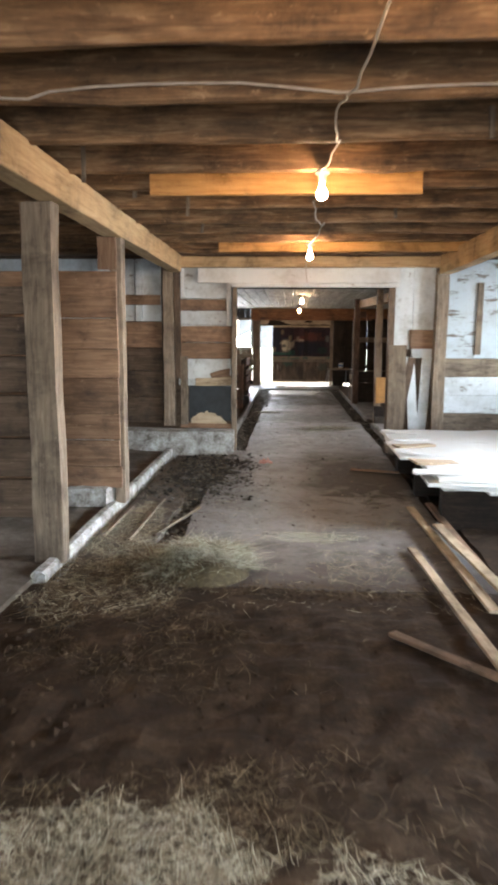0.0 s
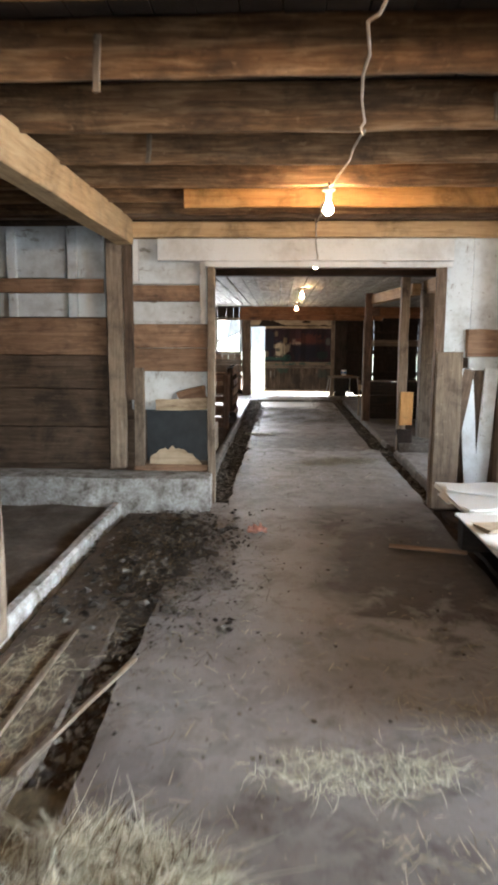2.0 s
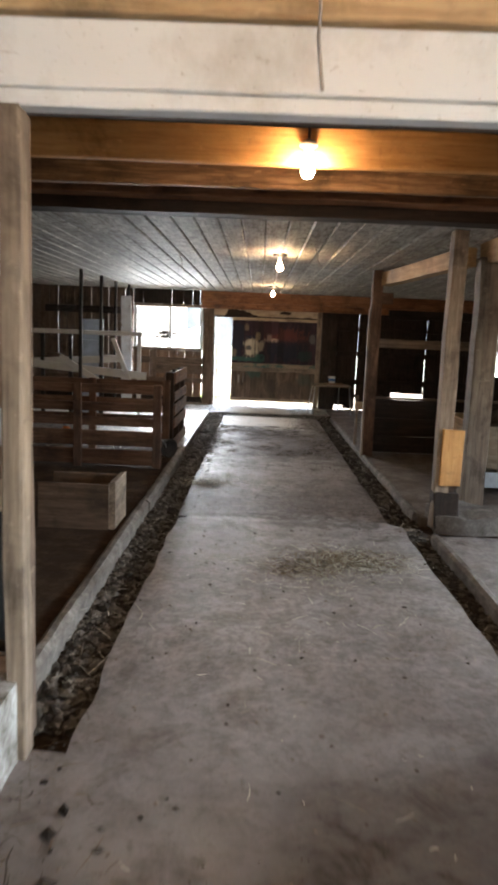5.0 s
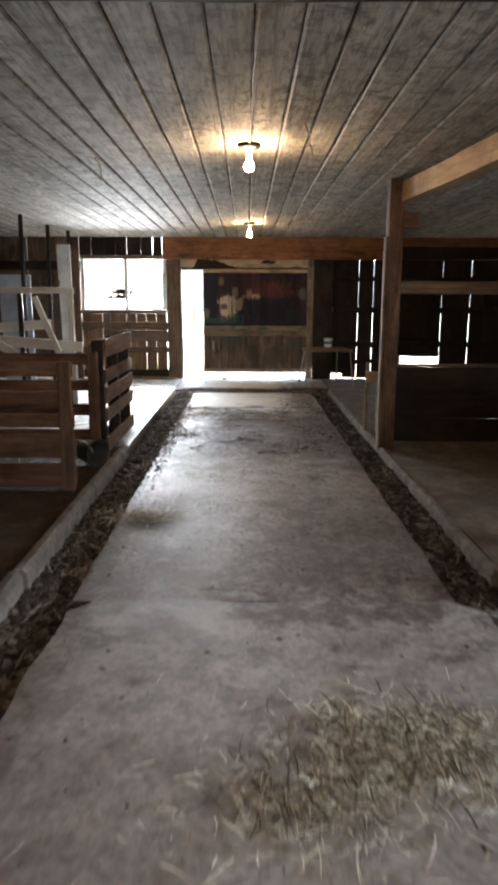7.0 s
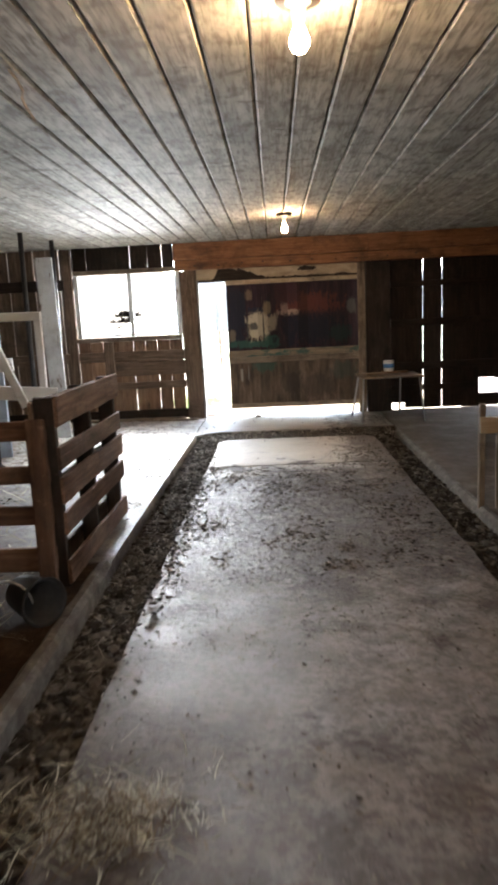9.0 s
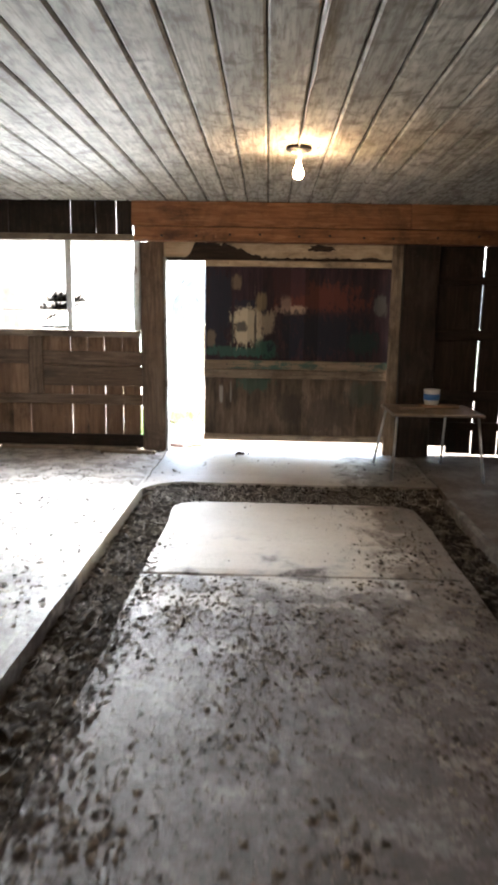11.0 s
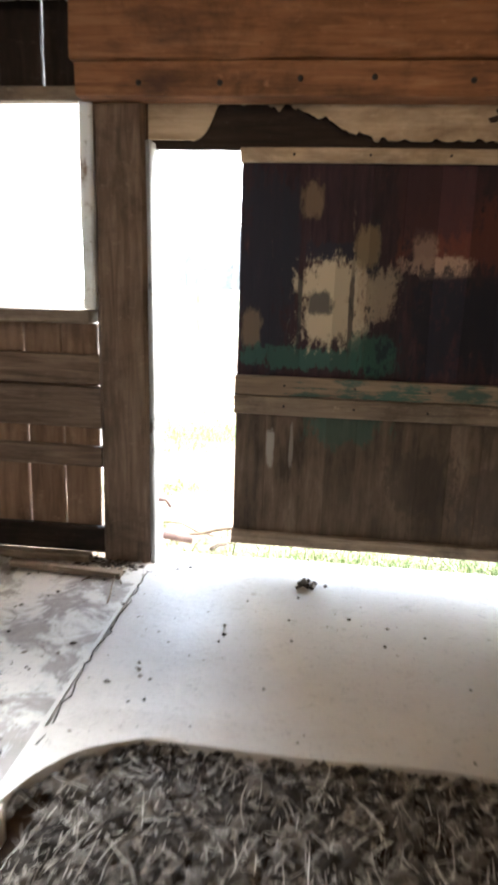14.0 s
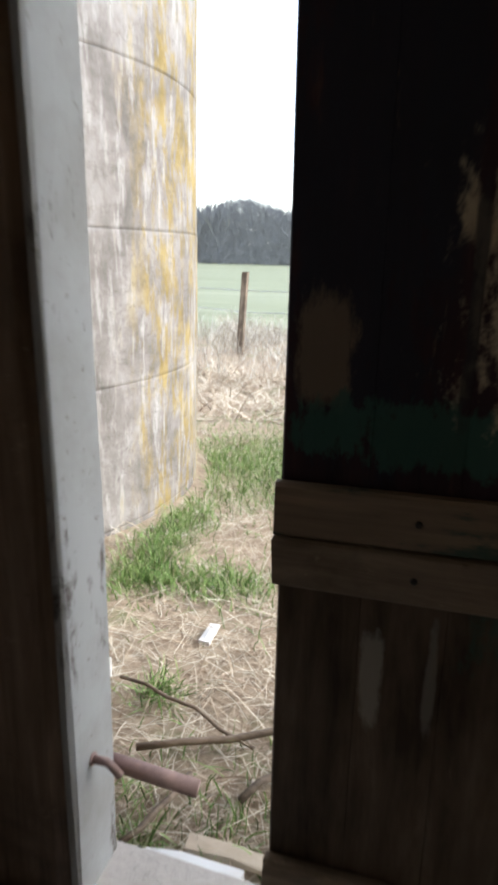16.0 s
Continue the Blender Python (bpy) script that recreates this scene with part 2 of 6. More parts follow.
    mud = s.math("MULTIPLY", s.ramp(mx, [(0.72, 0.0), (0.98, 0.85)]), s.ramp(s.math("DIVIDE", near, 25.0), [(0.7, 0.0), (0.74, 1.0), (0.86, 1.0), (0.9, 0.0)]))
    c = s.mix(mud, c, s.ramp(soil, [(0.38, (0.05, 0.034, 0.024)), (0.62, (0.14, 0.105, 0.078))]))
    r = s.ramp(s.noise(p, 2.2, 5, 0.6), [(0.35, 0.5), (0.7, 0.7)])
    r = s.math("MAXIMUM", r, s.math("MULTIPLY", s.math("MAXIMUM", st, tread), 0.62))
    h = s.math("ADD", s.math("ADD", s.math("MULTIPLY", fine, 0.5), mid), s.math("MULTIPLY", crumb, tread))
    return s.done(c, r, h, 0.5, 0.01, spec=0.45)


M_CONC = concrete()


def speckled(name, stops, scale, rough=0.95, bump=0.6, dist=0.02, spec=0.2, per_piece=0.0):
    s = Shade(name)
    p = s.geo.outputs["Position"]
    a = s.noise(p, scale, 7, 0.7)
    b = s.noise(p, scale * 7.0, 4, 0.7)
    f = s.math("ADD", s.math("MULTIPLY", a, 0.7), s.math("MULTIPLY", b, 0.3))
    if per_piece:
        f = s.math("ADD", f, s.math("MULTIPLY", s.math("SUBTRACT", s.geo.outputs["Random Per Island"], 0.5), per_piece))
    return s.done(s.ramp(f, stops), rough, f, bump, dist, spec)


M_DIRT = speckled("trodden_dirt", [(0.3, (0.011, 0.0055, 0.0028)), (0.5, (0.03, 0.0165, 0.0085)), (0.7, (0.09, 0.055, 0.031))], 5.0)
M_DUST = speckled("dusty_earth", [(0.3, (0.04, 0.03, 0.022)), (0.5, (0.1, 0.08, 0.063)), (0.7, (0.19, 0.16, 0.135))], 3.0)
M_CLOD = speckled("dry_muck", [(0.25, (0.035, 0.027, 0.02)), (0.5, (0.10, 0.08, 0.06)), (0.8, (0.24, 0.2, 0.165))], 9.0, per_piece=0.7)
M_BLACKMUCK = speckled("dark_muck", [(0.3, (0.018, 0.014, 0.011)), (0.55, (0.05, 0.042, 0.034)), (0.8, (0.14, 0.125, 0.105))], 9.0, per_piece=0.6)
M_STRAW = speckled("straw", [(0.15, (0.15, 0.11, 0.065)), (0.45, (0.37, 0.305, 0.2)), (0.8, (0.6, 0.54, 0.4))], 6.0, 0.7, 0.1, 0.002, 0.3, per_piece=0.9)
M_HAY = speckled("hay", [(0.15, (0.18, 0.16, 0.105)), (0.45, (0.45, 0.43, 0.32)), (0.8, (0.72, 0.7, 0.57))], 6.0, 0.75, 0.1, 0.002, 0.3, per_piece=0.9)
M_CHAFF = speckled("grey_chaff", [(0.15, (0.11, 0.092, 0.077)), (0.45, (0.28, 0.25, 0.215)), (0.8, (0.5, 0.47, 0.42))], 6.0, 0.8, 0.1, 0.002, 0.2, per_piece=0.9)
M_DRYGRASS = speckled("dead_grass", [(0.15, (0.28, 0.2, 0.135)), (0.5, (0.52, 0.43, 0.32)), (0.85, (0.7, 0.64, 0.51))], 3.0, 0.8, 0.1, 0.002, 0.2, per_piece=0.8)
M_CHAFFGRASS = speckled("bleached_grass", [(0.15, (0.27, 0.215, 0.165)), (0.5, (0.46, 0.41, 0.34)), (0.85, (0.66, 0.63, 0.55))], 3.0, 0.8, 0.1, 0.002, 0.2, per_piece=0.8)
M_GRASS = speckled("green_grass", [(0.2, (0.08, 0.15, 0.035)), (0.5, (0.17, 0.28, 0.075)), (0.85, (0.3, 0.38, 0.15))], 3.0, 0.7, 0.1, 0.002, 0.25, per_piece=0.8)
M_BROWNHAY = speckled("brown_hay", [(0.15, (0.03, 0.019, 0.01)), (0.5, (0.085, 0.056, 0.031)), (0.85, (0.21, 0.155, 0.092))], 6.0, 0.8, 0.1, 0.002, 0.2, per_piece=0.8)
# hay bed coloured dark to give the shaded gaps between the stalks
M_HAYBED = speckled("gap_shade_hay_bed", [(0.3, (0.03, 0.021, 0.011)), (0.5, (0.075, 0.057, 0.032)), (0.7, (0.15, 0.12, 0.07))], 30.0)
M_GUTTER = speckled("gutter_muck", [(0.25, (0.028, 0.023, 0.019)), (0.55, (0.085, 0.073, 0.062)), (0.85, (0.26, 0.24, 0.215))], 9.0, per_piece=0.55)
M_OLDCONC = speckled("flaking_limewash", [(0.36, (0.09, 0.075, 0.058)), (0.5, (0.32, 0.305, 0.28)), (0.66, (0.6, 0.605, 0.6))], 6.5, 0.9, 0.5, 0.015)
M_STONE = speckled("rubble_stone", [(0.35, (0.06, 0.05, 0.042)), (0.52, (0.13, 0.115, 0.1)), (0.7, (0.27, 0.245, 0.22))], 7.0, 0.9, 0.6, 0.02)


def plain(name, color, rough=0.6, metal=0.0, vary=0.25, scale=20.0, spec=0.4):
    s = Shade(name)
    n = s.noise(s.tc.outputs["Object"], scale, 5, 0.65)
    c = s.ramp(n, [(0.3, tuple(x * (1 - vary) for x in color)), (0.7, tuple(min(1.0, x * (1 + vary)) for x in color))])
    return s.done(c, rough, n, 0.15, 0.003, spec, metal)


M_IRON = plain("black_iron", (0.035, 0.033, 0.032), 0.6, 0.6)
M_RUST = plain("rusty_steel", (0.24, 0.16, 0.14), 0.75, 0.3, 0.35, 12.0)
M_STEEL = plain("dull_steel", (0.42, 0.42, 0.42), 0.45, 0.8)
M_CORD = plain("grey_cable", (0.42, 0.36, 0.3), 0.6)
M_PORC = plain("porcelain", (0.6, 0.55, 0.48), 0.35)
M_BLACK = plain("black_panel", (0.014, 0.017, 0.02), 0.45, 0.0, 0.5, 6.0)
M_RAG = plain("faded_red_cloth", (0.5, 0.26, 0.21), 0.9, 0.0, 0.3, 30.0)
M_WHITEPL = plain("white_plastic", (0.72, 0.72, 0.7), 0.45, 0.0, 0.1)
M_BLUEPL = plain("blue_print", (0.05, 0.17, 0.42), 0.45, 0.0, 0.15)
M_PALEBLUE = plain("pale_blue_paint", (0.4, 0.47, 0.58), 0.6, 0.0, 0.2, 5.0)
M_PLY = wood("pale_plywood", (0.3, 0.22, 0.14), (0.44, 0.34, 0.23), (0.53, 0.43, 0.31), stain=(0.16, 0.11, 0.07), stain_at=0.55)
M_TABLE = plain("worn_table_board", (0.2, 0.15, 0.11), 0.5, 0.0, 0.4, 9.0)
M_ORANGE = plain("orange_plastic", (0.7, 0.2, 0.04), 0.5)


def bulb_glow(name, strength):
    s = Shade(name)
    s.b.inputs["Emission Color"].default_value = (1.0, 0.65, 0.36, 1.0)
    s.b.inputs["Emission Strength"].default_value = strength
    return s.done((0.9, 0.85, 0.75), 0.3)


M_BULB_FRONT = bulb_glow("lit_bulb_strong", 30.0)
M_BULB_FAR = bulb_glow("lit_bulb_weak", 20.0)


def dusty_glass():
    s = Shade("dusty_glass")
    s.b.inputs["Transmission Weight"].default_value = 1.0
    s.b.inputs["IOR"].default_value = 1.02
    d = s.noise(s.geo.outputs["Position"], 5.0, 6, 0.7)
    return s.done((0.93, 0.94, 0.93), s.ramp(d, [(0.4, 0.05), (0.8, 0.35)]), spec=0.3)


M_GLASS = dusty_glass()


def door_paint(name, lower):
    """Weathered door boards with old splashes of paint, each with its own outline."""
    s = Shade(name)
    p = s.geo.outputs["Position"]
    streak = s.noise(s.vec("MULTIPLY", p, (9.0, 1.0, 1.6)), 4.0, 7, 0.68)
    warp = s.noise(s.vec("MULTIPLY", p, (5.0, 1.0, 2.2)), 2.6, 6, 0.65)
    x, _, z = s.xyz(p)
    grain = s.noise(s.vec("MULTIPLY", p, (14.0, 1.0, 1.6)), 2.0, 8, 0.68, 0.4)
    rag = s.noise(s.vec("MULTIPLY", p, (1.6, 1.0, 0.8)), 20.0, 7, 0.78)

    def spot(cx, cz, rx, rz, jag=1.0):
        dx = s.math("DIVIDE", s.math("ABSOLUTE", s.math("SUBTRACT", x, cx)), rx)
        dz = s.math("DIVIDE", s.math("ABSOLUTE", s.math("SUBTRACT", z, cz)), rz)
        d = s.math("POWER", s.math("ADD", s.math("POWER", dx, 3.0), s.math("POWER", dz, 3.0)), 0.333)
        w = s.math("ADD", s.math("MULTIPLY", s.math("SUBTRACT", warp, 0.5), 2.4 * jag), s.math("ADD", s.math("MULTIPLY", s.math("SUBTRACT", streak, 0.5), 1.5 * jag), s.math("MULTIPLY", s.math("SUBTRACT", rag, 0.5), 2.2 * jag)))
        return s.ramp(s.math("ADD", d, w), [(0.7, 0.6 if lower else 0.85), (1.1, 0.0)])

    if lower:
        c = s.ramp(s.math("ADD", s.math("MULTIPLY", grain, 0.45), s.math("MULTIPLY", s.noise(s.vec("MULTIPLY", p, (3.0, 1.0, 1.3)), 2.2, 6, 0.6), 0.55)), [(0.36, (0.04, 0.027, 0.019)), (0.52, (0.105, 0.074, 0.052)), (0.68, (0.19, 0.14, 0.1))])
        splashes = [(0.0, 0.71, 0.2, 0.09, (0.025, 0.085, 0.065)), (1.1, 0.62, 0.2, 0.16, (0.05, 0.065, 0.053)), (0.35, 0.45, 0.22, 0.18, (0.055, 0.04, 0.032)),
                    (-0.36, 0.6, 0.022, 0.1, (0.3, 0.29, 0.26)), (-0.26, 0.62, 0.01, 0.12, (0.2, 0.185, 0.16)), (0.75, 0.4, 0.3, 0.2, (0.05, 0.036, 0.03))]
    else:
        c = s.ramp(grain, [(0.3, (0.012, 0.008, 0.014)), (0.6, (0.036, 0.018, 0.023)), (0.78, (0.085, 0.045, 0.04))])
        splashes = [(0.62, 1.56, 0.5, 0.16, (0.105, 0.03, 0.021)), (-0.42, 1.4, 0.14, 0.5, (0.018, 0.02, 0.032)), (-0.47, 1.16, 0.05, 0.1, (0.16, 0.12, 0.085)),
                    (-0.22, 1.03, 0.36, 0.055, (0.03, 0.085, 0.07)), (-0.3, 1.5, 0.045, 0.36, (0.018, 0.02, 0.032)), (0.06, 1.42, 0.04, 0.3, (0.016, 0.018, 0.028)), (-0.1, 1.5, 0.16, 0.05, (0.016, 0.018, 0.03)), (-0.1, 1.28, 0.19, 0.2, (0.46, 0.39, 0.28)), (0.1, 1.32, 0.1, 0.13, (0.3, 0.235, 0.165)), (-0.25, 1.25, 0.012, 0.2, (0.03, 0.03, 0.035)), (-0.02, 1.24, 0.012, 0.22, (0.035, 0.03, 0.03)), (-0.21, 1.72, 0.06, 0.09, (0.14, 0.1, 0.065)), (0.1, 1.06, 0.12, 0.1, (0.025, 0.085, 0.065)),
                    (0.04, 1.53, 0.06, 0.11, (0.19, 0.14, 0.08)), (-0.16, 1.28, 0.07, 0.06, (0.03, 0.035, 0.04)), (0.35, 1.45, 0.17, 0.05, (0.33, 0.23, 0.17)), (0.28, 1.52, 0.06, 0.09, (0.26, 0.17, 0.13)),
                    (0.65, 1.2, 0.5, 0.25, (0.009, 0.011, 0.02)), (0.3, 1.75, 0.2, 0.2, (0.045, 0.018, 0.022)), (1.22, 1.5, 0.07, 0.12, (0.1, 0.1, 0.09)), (1.05, 1.13, 0.16, 0.12, (0.014, 0.03, 0.026))]
    for cx, cz, rx, rz, col in splashes:
        c = s.mix(spot(cx, cz, rx, rz, 0.5 if rx < 0.08 else (0.72 if rx < 0.21 else 0.95)), c, col)
    bare = s.ramp(s.noise(s.vec("MULTIPLY", p, (16.0, 1.0, 1.8)), 1.8, 9, 0.75, 0.6), [(0.63, 0.0), (0.71, 0.6)])
    c = s.mix(bare, c, (0.22, 0.16, 0.11))
    c = s.mix(1.0, c, s.comb(s.math("MULTIPLY_ADD", s.oi.outputs["Random"], 0.6, 0.72)), "MULTIPLY")
    return s.done(c, 0.65, s.math("ADD", grain, streak), 0.55, 0.005, spec=0.2)


M_DOOR_UP, M_DOOR_LOW = door_paint("splashed_door_paint", False), door_paint("bare_door_boards", True)


def silo_wall():
    s = Shade("silo_concrete")
    p = s.geo.outputs["Position"]
    _, y, _ = s.xyz(p)
    run = s.noise(s.vec("MULTIPLY", p, (9.0, 9.0, 1.6)), 1.6, 9, 0.74)
    blot = s.noise(p, 2.6, 9, 0.74, 0.3)
    c = s.ramp(blot, [(0.32, (0.125, 0.113, 0.1)), (0.5, (0.235, 0.215, 0.197)), (0.66, (0.345, 0.325, 0.305))])
    c = s.mix(s.ramp(run, [(0.52, 0.0), (0.62, 0.65)]), c, (0.45, 0.435, 0.41))
    c = s.mix(s.ramp(run, [(0.34, 0.6), (0.44, 0.0)]), c, (0.16, 0.15, 0.13))
    side = s.ramp(s.math("ADD", s.math("DIVIDE", s.math("SUBTRACT", y, 24.2), 0.8), s.math("MULTIPLY", s.math("SUBTRACT", run, 0.5), 1.2)), [(0.12, 0.0), (0.5, 1.0)])
    lich = s.math("MULTIPLY", s.ramp(s.noise(s.vec("MULTIPLY", p, (5.0, 5.0, 1.6)), 1.5, 10, 0.76, 0.3), [(0.47, 0.0), (0.56, 0.85)]), side)
    c = s.mix(lich, c, s.ramp(blot, [(0.4, (0.2, 0.14, 0.035)), (0.6, (0.34, 0.25, 0.075))]))
    crack = s.noise(s.vec("MULTIPLY", p, (1.6, 1.6, 5.0)), 1.3, 8, 0.7, 0.6)
    line = s.ramp(s.math("ABSOLUTE", s.math("SUBTRACT", crack, 0.5)), [(0.0, 0.6), (0.008, 0.0)])
    c = s.mix(line, c, (0.11, 0.1, 0.085))
    pit = s.noise(p, 40.0, 5, 0.7)
    c = s.mix(s.ramp(pit, [(0.64, 0.0), (0.7, 0.7)]), c, (0.09, 0.08, 0.07))
    return s.done(c, 0.9, s.math("ADD", run, s.math("SUBTRACT", pit, line)), 0.4, 0.01)


M_SILO = silo_wall()


def field_ground():
    s = Shade("field_ground")
    p = s.geo.outputs["Position"]
    _, y, _ = s.xyz(p)
    a = s.noise(p, 1.3, 7, 0.7)
    b = s.noise(p, 14.0, 6, 0.7)
    near = s.ramp(b, [(0.3, (0.2, 0.145, 0.1)), (0.55, (0.38, 0.3, 0.21)), (0.75, (0.5, 0.42, 0.31))])
    near = s.mix(s.ramp(a, [(0.55, 0.0), (0.65, 0.7)]), near, (0.13, 0.17, 0.06))
    rows = s.noise(s.vec("MULTIPLY", p, (0.05, 0.7, 1.0)), 1.0, 4, 0.6)
    far = s.ramp(rows, [(0.3, (0.2, 0.22, 0.13)), (0.6, (0.275, 0.29, 0.19)), (0.8, (0.34, 0.345, 0.25))])
    c = s.mix(s.ramp(s.math("DIVIDE", s.math("ADD", y, s.math("MULTIPLY", a, 6.0)), 100.0), [(0.36, 0.0), (0.40, 1.0)]), near, far)
    return s.done(c, 0.95, b, 0.5, 0.03)


M_FIELD = field_ground()
# twig colour is paled to grey to carry the haze of distance
M_TWIG = speckled("haze_grey_twigs", [(0.2, (0.2, 0.195, 0.2)), (0.5, (0.255, 0.25, 0.25)), (0.8, (0.31, 0.305, 0.3))], 0.2, 0.9, 0.1, 0.01, 0.1, per_piece=0.5)

# ---- helpers of this scene ----
rng = random.Random(7)


def base_of(ob):
    m = ob.matrix_parent_inverse @ ob.matrix_basis
    return base_of(ob.parent) @ m if ob.parent else m


def under(ob, parent):
    """Parent ob and keep the place that its own matrix gives."""
    if parent is not None:
        ob.parent = parent
        ob.matrix_parent_inverse = base_of(parent).inverted()
    return ob


def thing(name, at, label="", category="", group="", kind=""):
    ob = new(name)
    ob.matrix_basis = Matrix.Translation(at)
    ob.empty_display_size = 0.1
    return tagged(ob, label, category, group, kind)


def part(name, bm, material, parent=None, label="", m=None, smooth=False):
    me = bpy.data.meshes.new(name)
    if isinstance(bm, tuple):
        me.from_pydata(bm[0], [], bm[1])
        me.update()
    else:
        bm.normal_update()
        bm.to_mesh(me)
        bm.free()
    me.materials.append(material)
    if smooth:
        me.shade_smooth()
    ob = new(name, me)
    if m is not None:
        ob.matrix_basis = m
    under(ob, parent)
    if label:
        ob["label"] = label
    return ob


def stick_mesh(length, width, thick, rough, segs, seed, bevel):
    """A sawn timber along x with worn, uneven edges and chamfered corners."""
    r = random.Random(seed)
    hw, ht = width / 2, thick / 2
    b = min(bevel, hw * 0.6, ht * 0.6)
    ring = [(-hw + b, -ht), (hw - b, -ht), (hw, -ht + b), (hw, ht - b), (hw - b, ht), (-hw + b, ht), (-hw, ht - b), (-hw, -ht + b)]
    vs, fs = [], []
    for i in range(segs + 1):
        x = -length / 2 + length * i / segs
        oy, oz = r.uniform(-1, 1) * rough * 0.5, r.uniform(-1, 1) * rough * 0.3
        for (y, z) in ring:
            e = 0.0 if 0 < i < segs else r.uniform(-1, 1) * rough * 0.8
            vs.append((x + e, y + oy + r.uniform(-1, 1) * rough * 0.4, z + oz + r.uniform(-1, 1) * rough * 0.25))
    for i in range(segs):
        for k in range(8):
            a, c = i * 8 + k, i * 8 + (k + 1) % 8
            fs.append((a, c, c + 8, a + 8))
    fs.append(tuple(range(7, -1, -1)))
    fs.append(tuple(range(segs * 8, segs * 8 + 8)))
    return vs, fs


def board(name, x0, x1, y0, y1, z0, z1, material, parent=None, rough=0.004, label="", segs=None, lean=None, bevel=0.006):
    """A timber that fills the box, its grain along the longest side."""
    d = [x1 - x0, y1 - y0, z1 - z0]
    order = sorted(range(3), key=lambda i: -d[i])
    cols = [Vector((0, 0, 0)) for _ in range(3)]
    for k, i in enumerate(order):
        cols[k][i] = 1.0
    if cols[0].cross(cols[1]).dot(cols[2]) < 0:
        cols[2] = -cols[2]
    m = Matrix((cols[0], cols[1], cols[2])).transposed().to_4x4()
    m.translation = ((x0 + x1) / 2, (y0 + y1) / 2, (z0 + z1) / 2)
    if lean is not None:
        m = Matrix.Translation(m.translation) @ Euler([radians(a) for a in lean]).to_matrix().to_4x4() @ Matrix.Translation(-m.translation) @ m
    n = segs or max(2, min(10, int(d[order[0]] / 0.35)))
    return part(name, stick_mesh(d[order[0]], d[order[1]], d[order[2]], rough, n, rng.random(), bevel), material, parent, label, m)


def strut(name, a, b, width, thick, material, parent=None, rough=0.004, label="", segs=None):
    """A timber from a to b."""
    a, b = Vector(a), Vector(b)
    x = (b - a).normalized()
    up = Vector((0, 0, 1)) if abs(x.z) < 0.95 else Vector((0, 1, 0))
    y = up.cross(x).normalized()
    z = x.cross(y)
    m = Matrix((x, y, z)).transposed().to_4x4()
    m.translation = (a + b) / 2
    return part(name, stick_mesh((b - a).length, width, thick, rough, segs or max(2, int((b - a).length / 0.4)), rng.random(), 0.005), material, parent, label, m)


def tube(name, pts, radius, material, parent=None, label="", sides=8, closed_ends=True):
    """A round bar or cable along the points."""
    pts = [Vector(p) for p in pts]
    vs, fs = [], []
    for i, p in enumerate(pts):
        t = (pts[min(i + 1, len(pts) - 1)] - pts[max(i - 1, 0)]).normalized()
        u = t.cross(Vector((0.31, 0.2, 0.93)) if abs(t.z) < 0.9 else Vector((1, 0.1, 0))).normalized()
        w = t.cross(u)
        for k in range(sides):
            a = 2 * math.pi * k / sides
            vs.append(tuple(p + radius * (math.cos(a) * u + math.sin(a) * w)))
    for i in range(len(pts) - 1):
        for k in range(sides):
            a, c = i * sides + k, i * sides + (k + 1) % sides
            fs.append((a, c, c + sides, a + sides))
    if closed_ends:
        fs.append(tuple(range(sides - 1, -1, -1)))
        fs.append(tuple(range((len(pts) - 1) * sides, len(pts) * sides)))
    return part(name, (vs, fs), material, parent, label, smooth=True)


def lathe(name, profile, material, at, parent=None, label="", sides=20, m=None):
    """A turned shape: rows of radius and height."""
    vs, fs = [], []
    for r, z in profile:
        for k in range(sides):
            a = 2 * math.pi * k / sides
            vs.append((r * math.cos(a), r * math.sin(a), z))
    for i in range(len(profile) - 1):
        for k in range(sides):
            a, c = i * sides + k, i * sides + (k + 1) % sides
            fs.append((a, c, c + sides, a + sides))
    fs.append(tuple(range(sides - 1, -1, -1)))
    fs.append(tuple(range((len(profile) - 1) * sides, len(profile) * sides)))
    return part(name, (vs, fs), material, parent, label, m if m is not None else Matrix.Translation(at), smooth=True)


def wander(a, b, n, sag, jitter, seed):
    """Points of a slack cable from a to b."""
    r = random.Random(seed)
    a, b = Vector(a), Vector(b)
    out = []
    for i in range(n + 1):
        f = i / n
        j = jitter if 0 < i < n else 0.0
        out.append(a.lerp(b, f) + Vector((r.uniform(-j, j), r.uniform(-j, j), -sag * 4 * f * (1 - f) + r.uniform(-j, j))))
    return out


def hump(cx, cy, rx, ry, h):
    def f(x, y):
        d = ((x - cx) / rx) ** 2 + ((y - cy) / ry) ** 2
        n = 0.75 + 0.9 * noise.noise(Vector((x * 3.3, y * 3.3, h * 40))) + 0.35 * noise.noise(Vector((x * 11, y * 11, 2)))
        return h * max(0.0, 1 - d) ** 0.9 * max(n, 0.0) if d < 1 else 0.0
    return f


def patch(cx, cy, rx, ry, z=0.0, ground=None, edge=1.0):
    """Evenly over an oval with a ragged rim."""
    def f(r):
        for _ in range(60):
            u, v = r.uniform(-1.25, 1.25), r.uniform(-1.25, 1.25)
            if math.hypot(u, v) < edge + 0.45 * noise.noise(Vector((cx + u * 2.2, cy + v * 2.2, 4))):
                break
        x, y = cx + rx * u, cy + ry * v
        return x, y, z + (ground(x, y) if ground else 0.0)
    return f


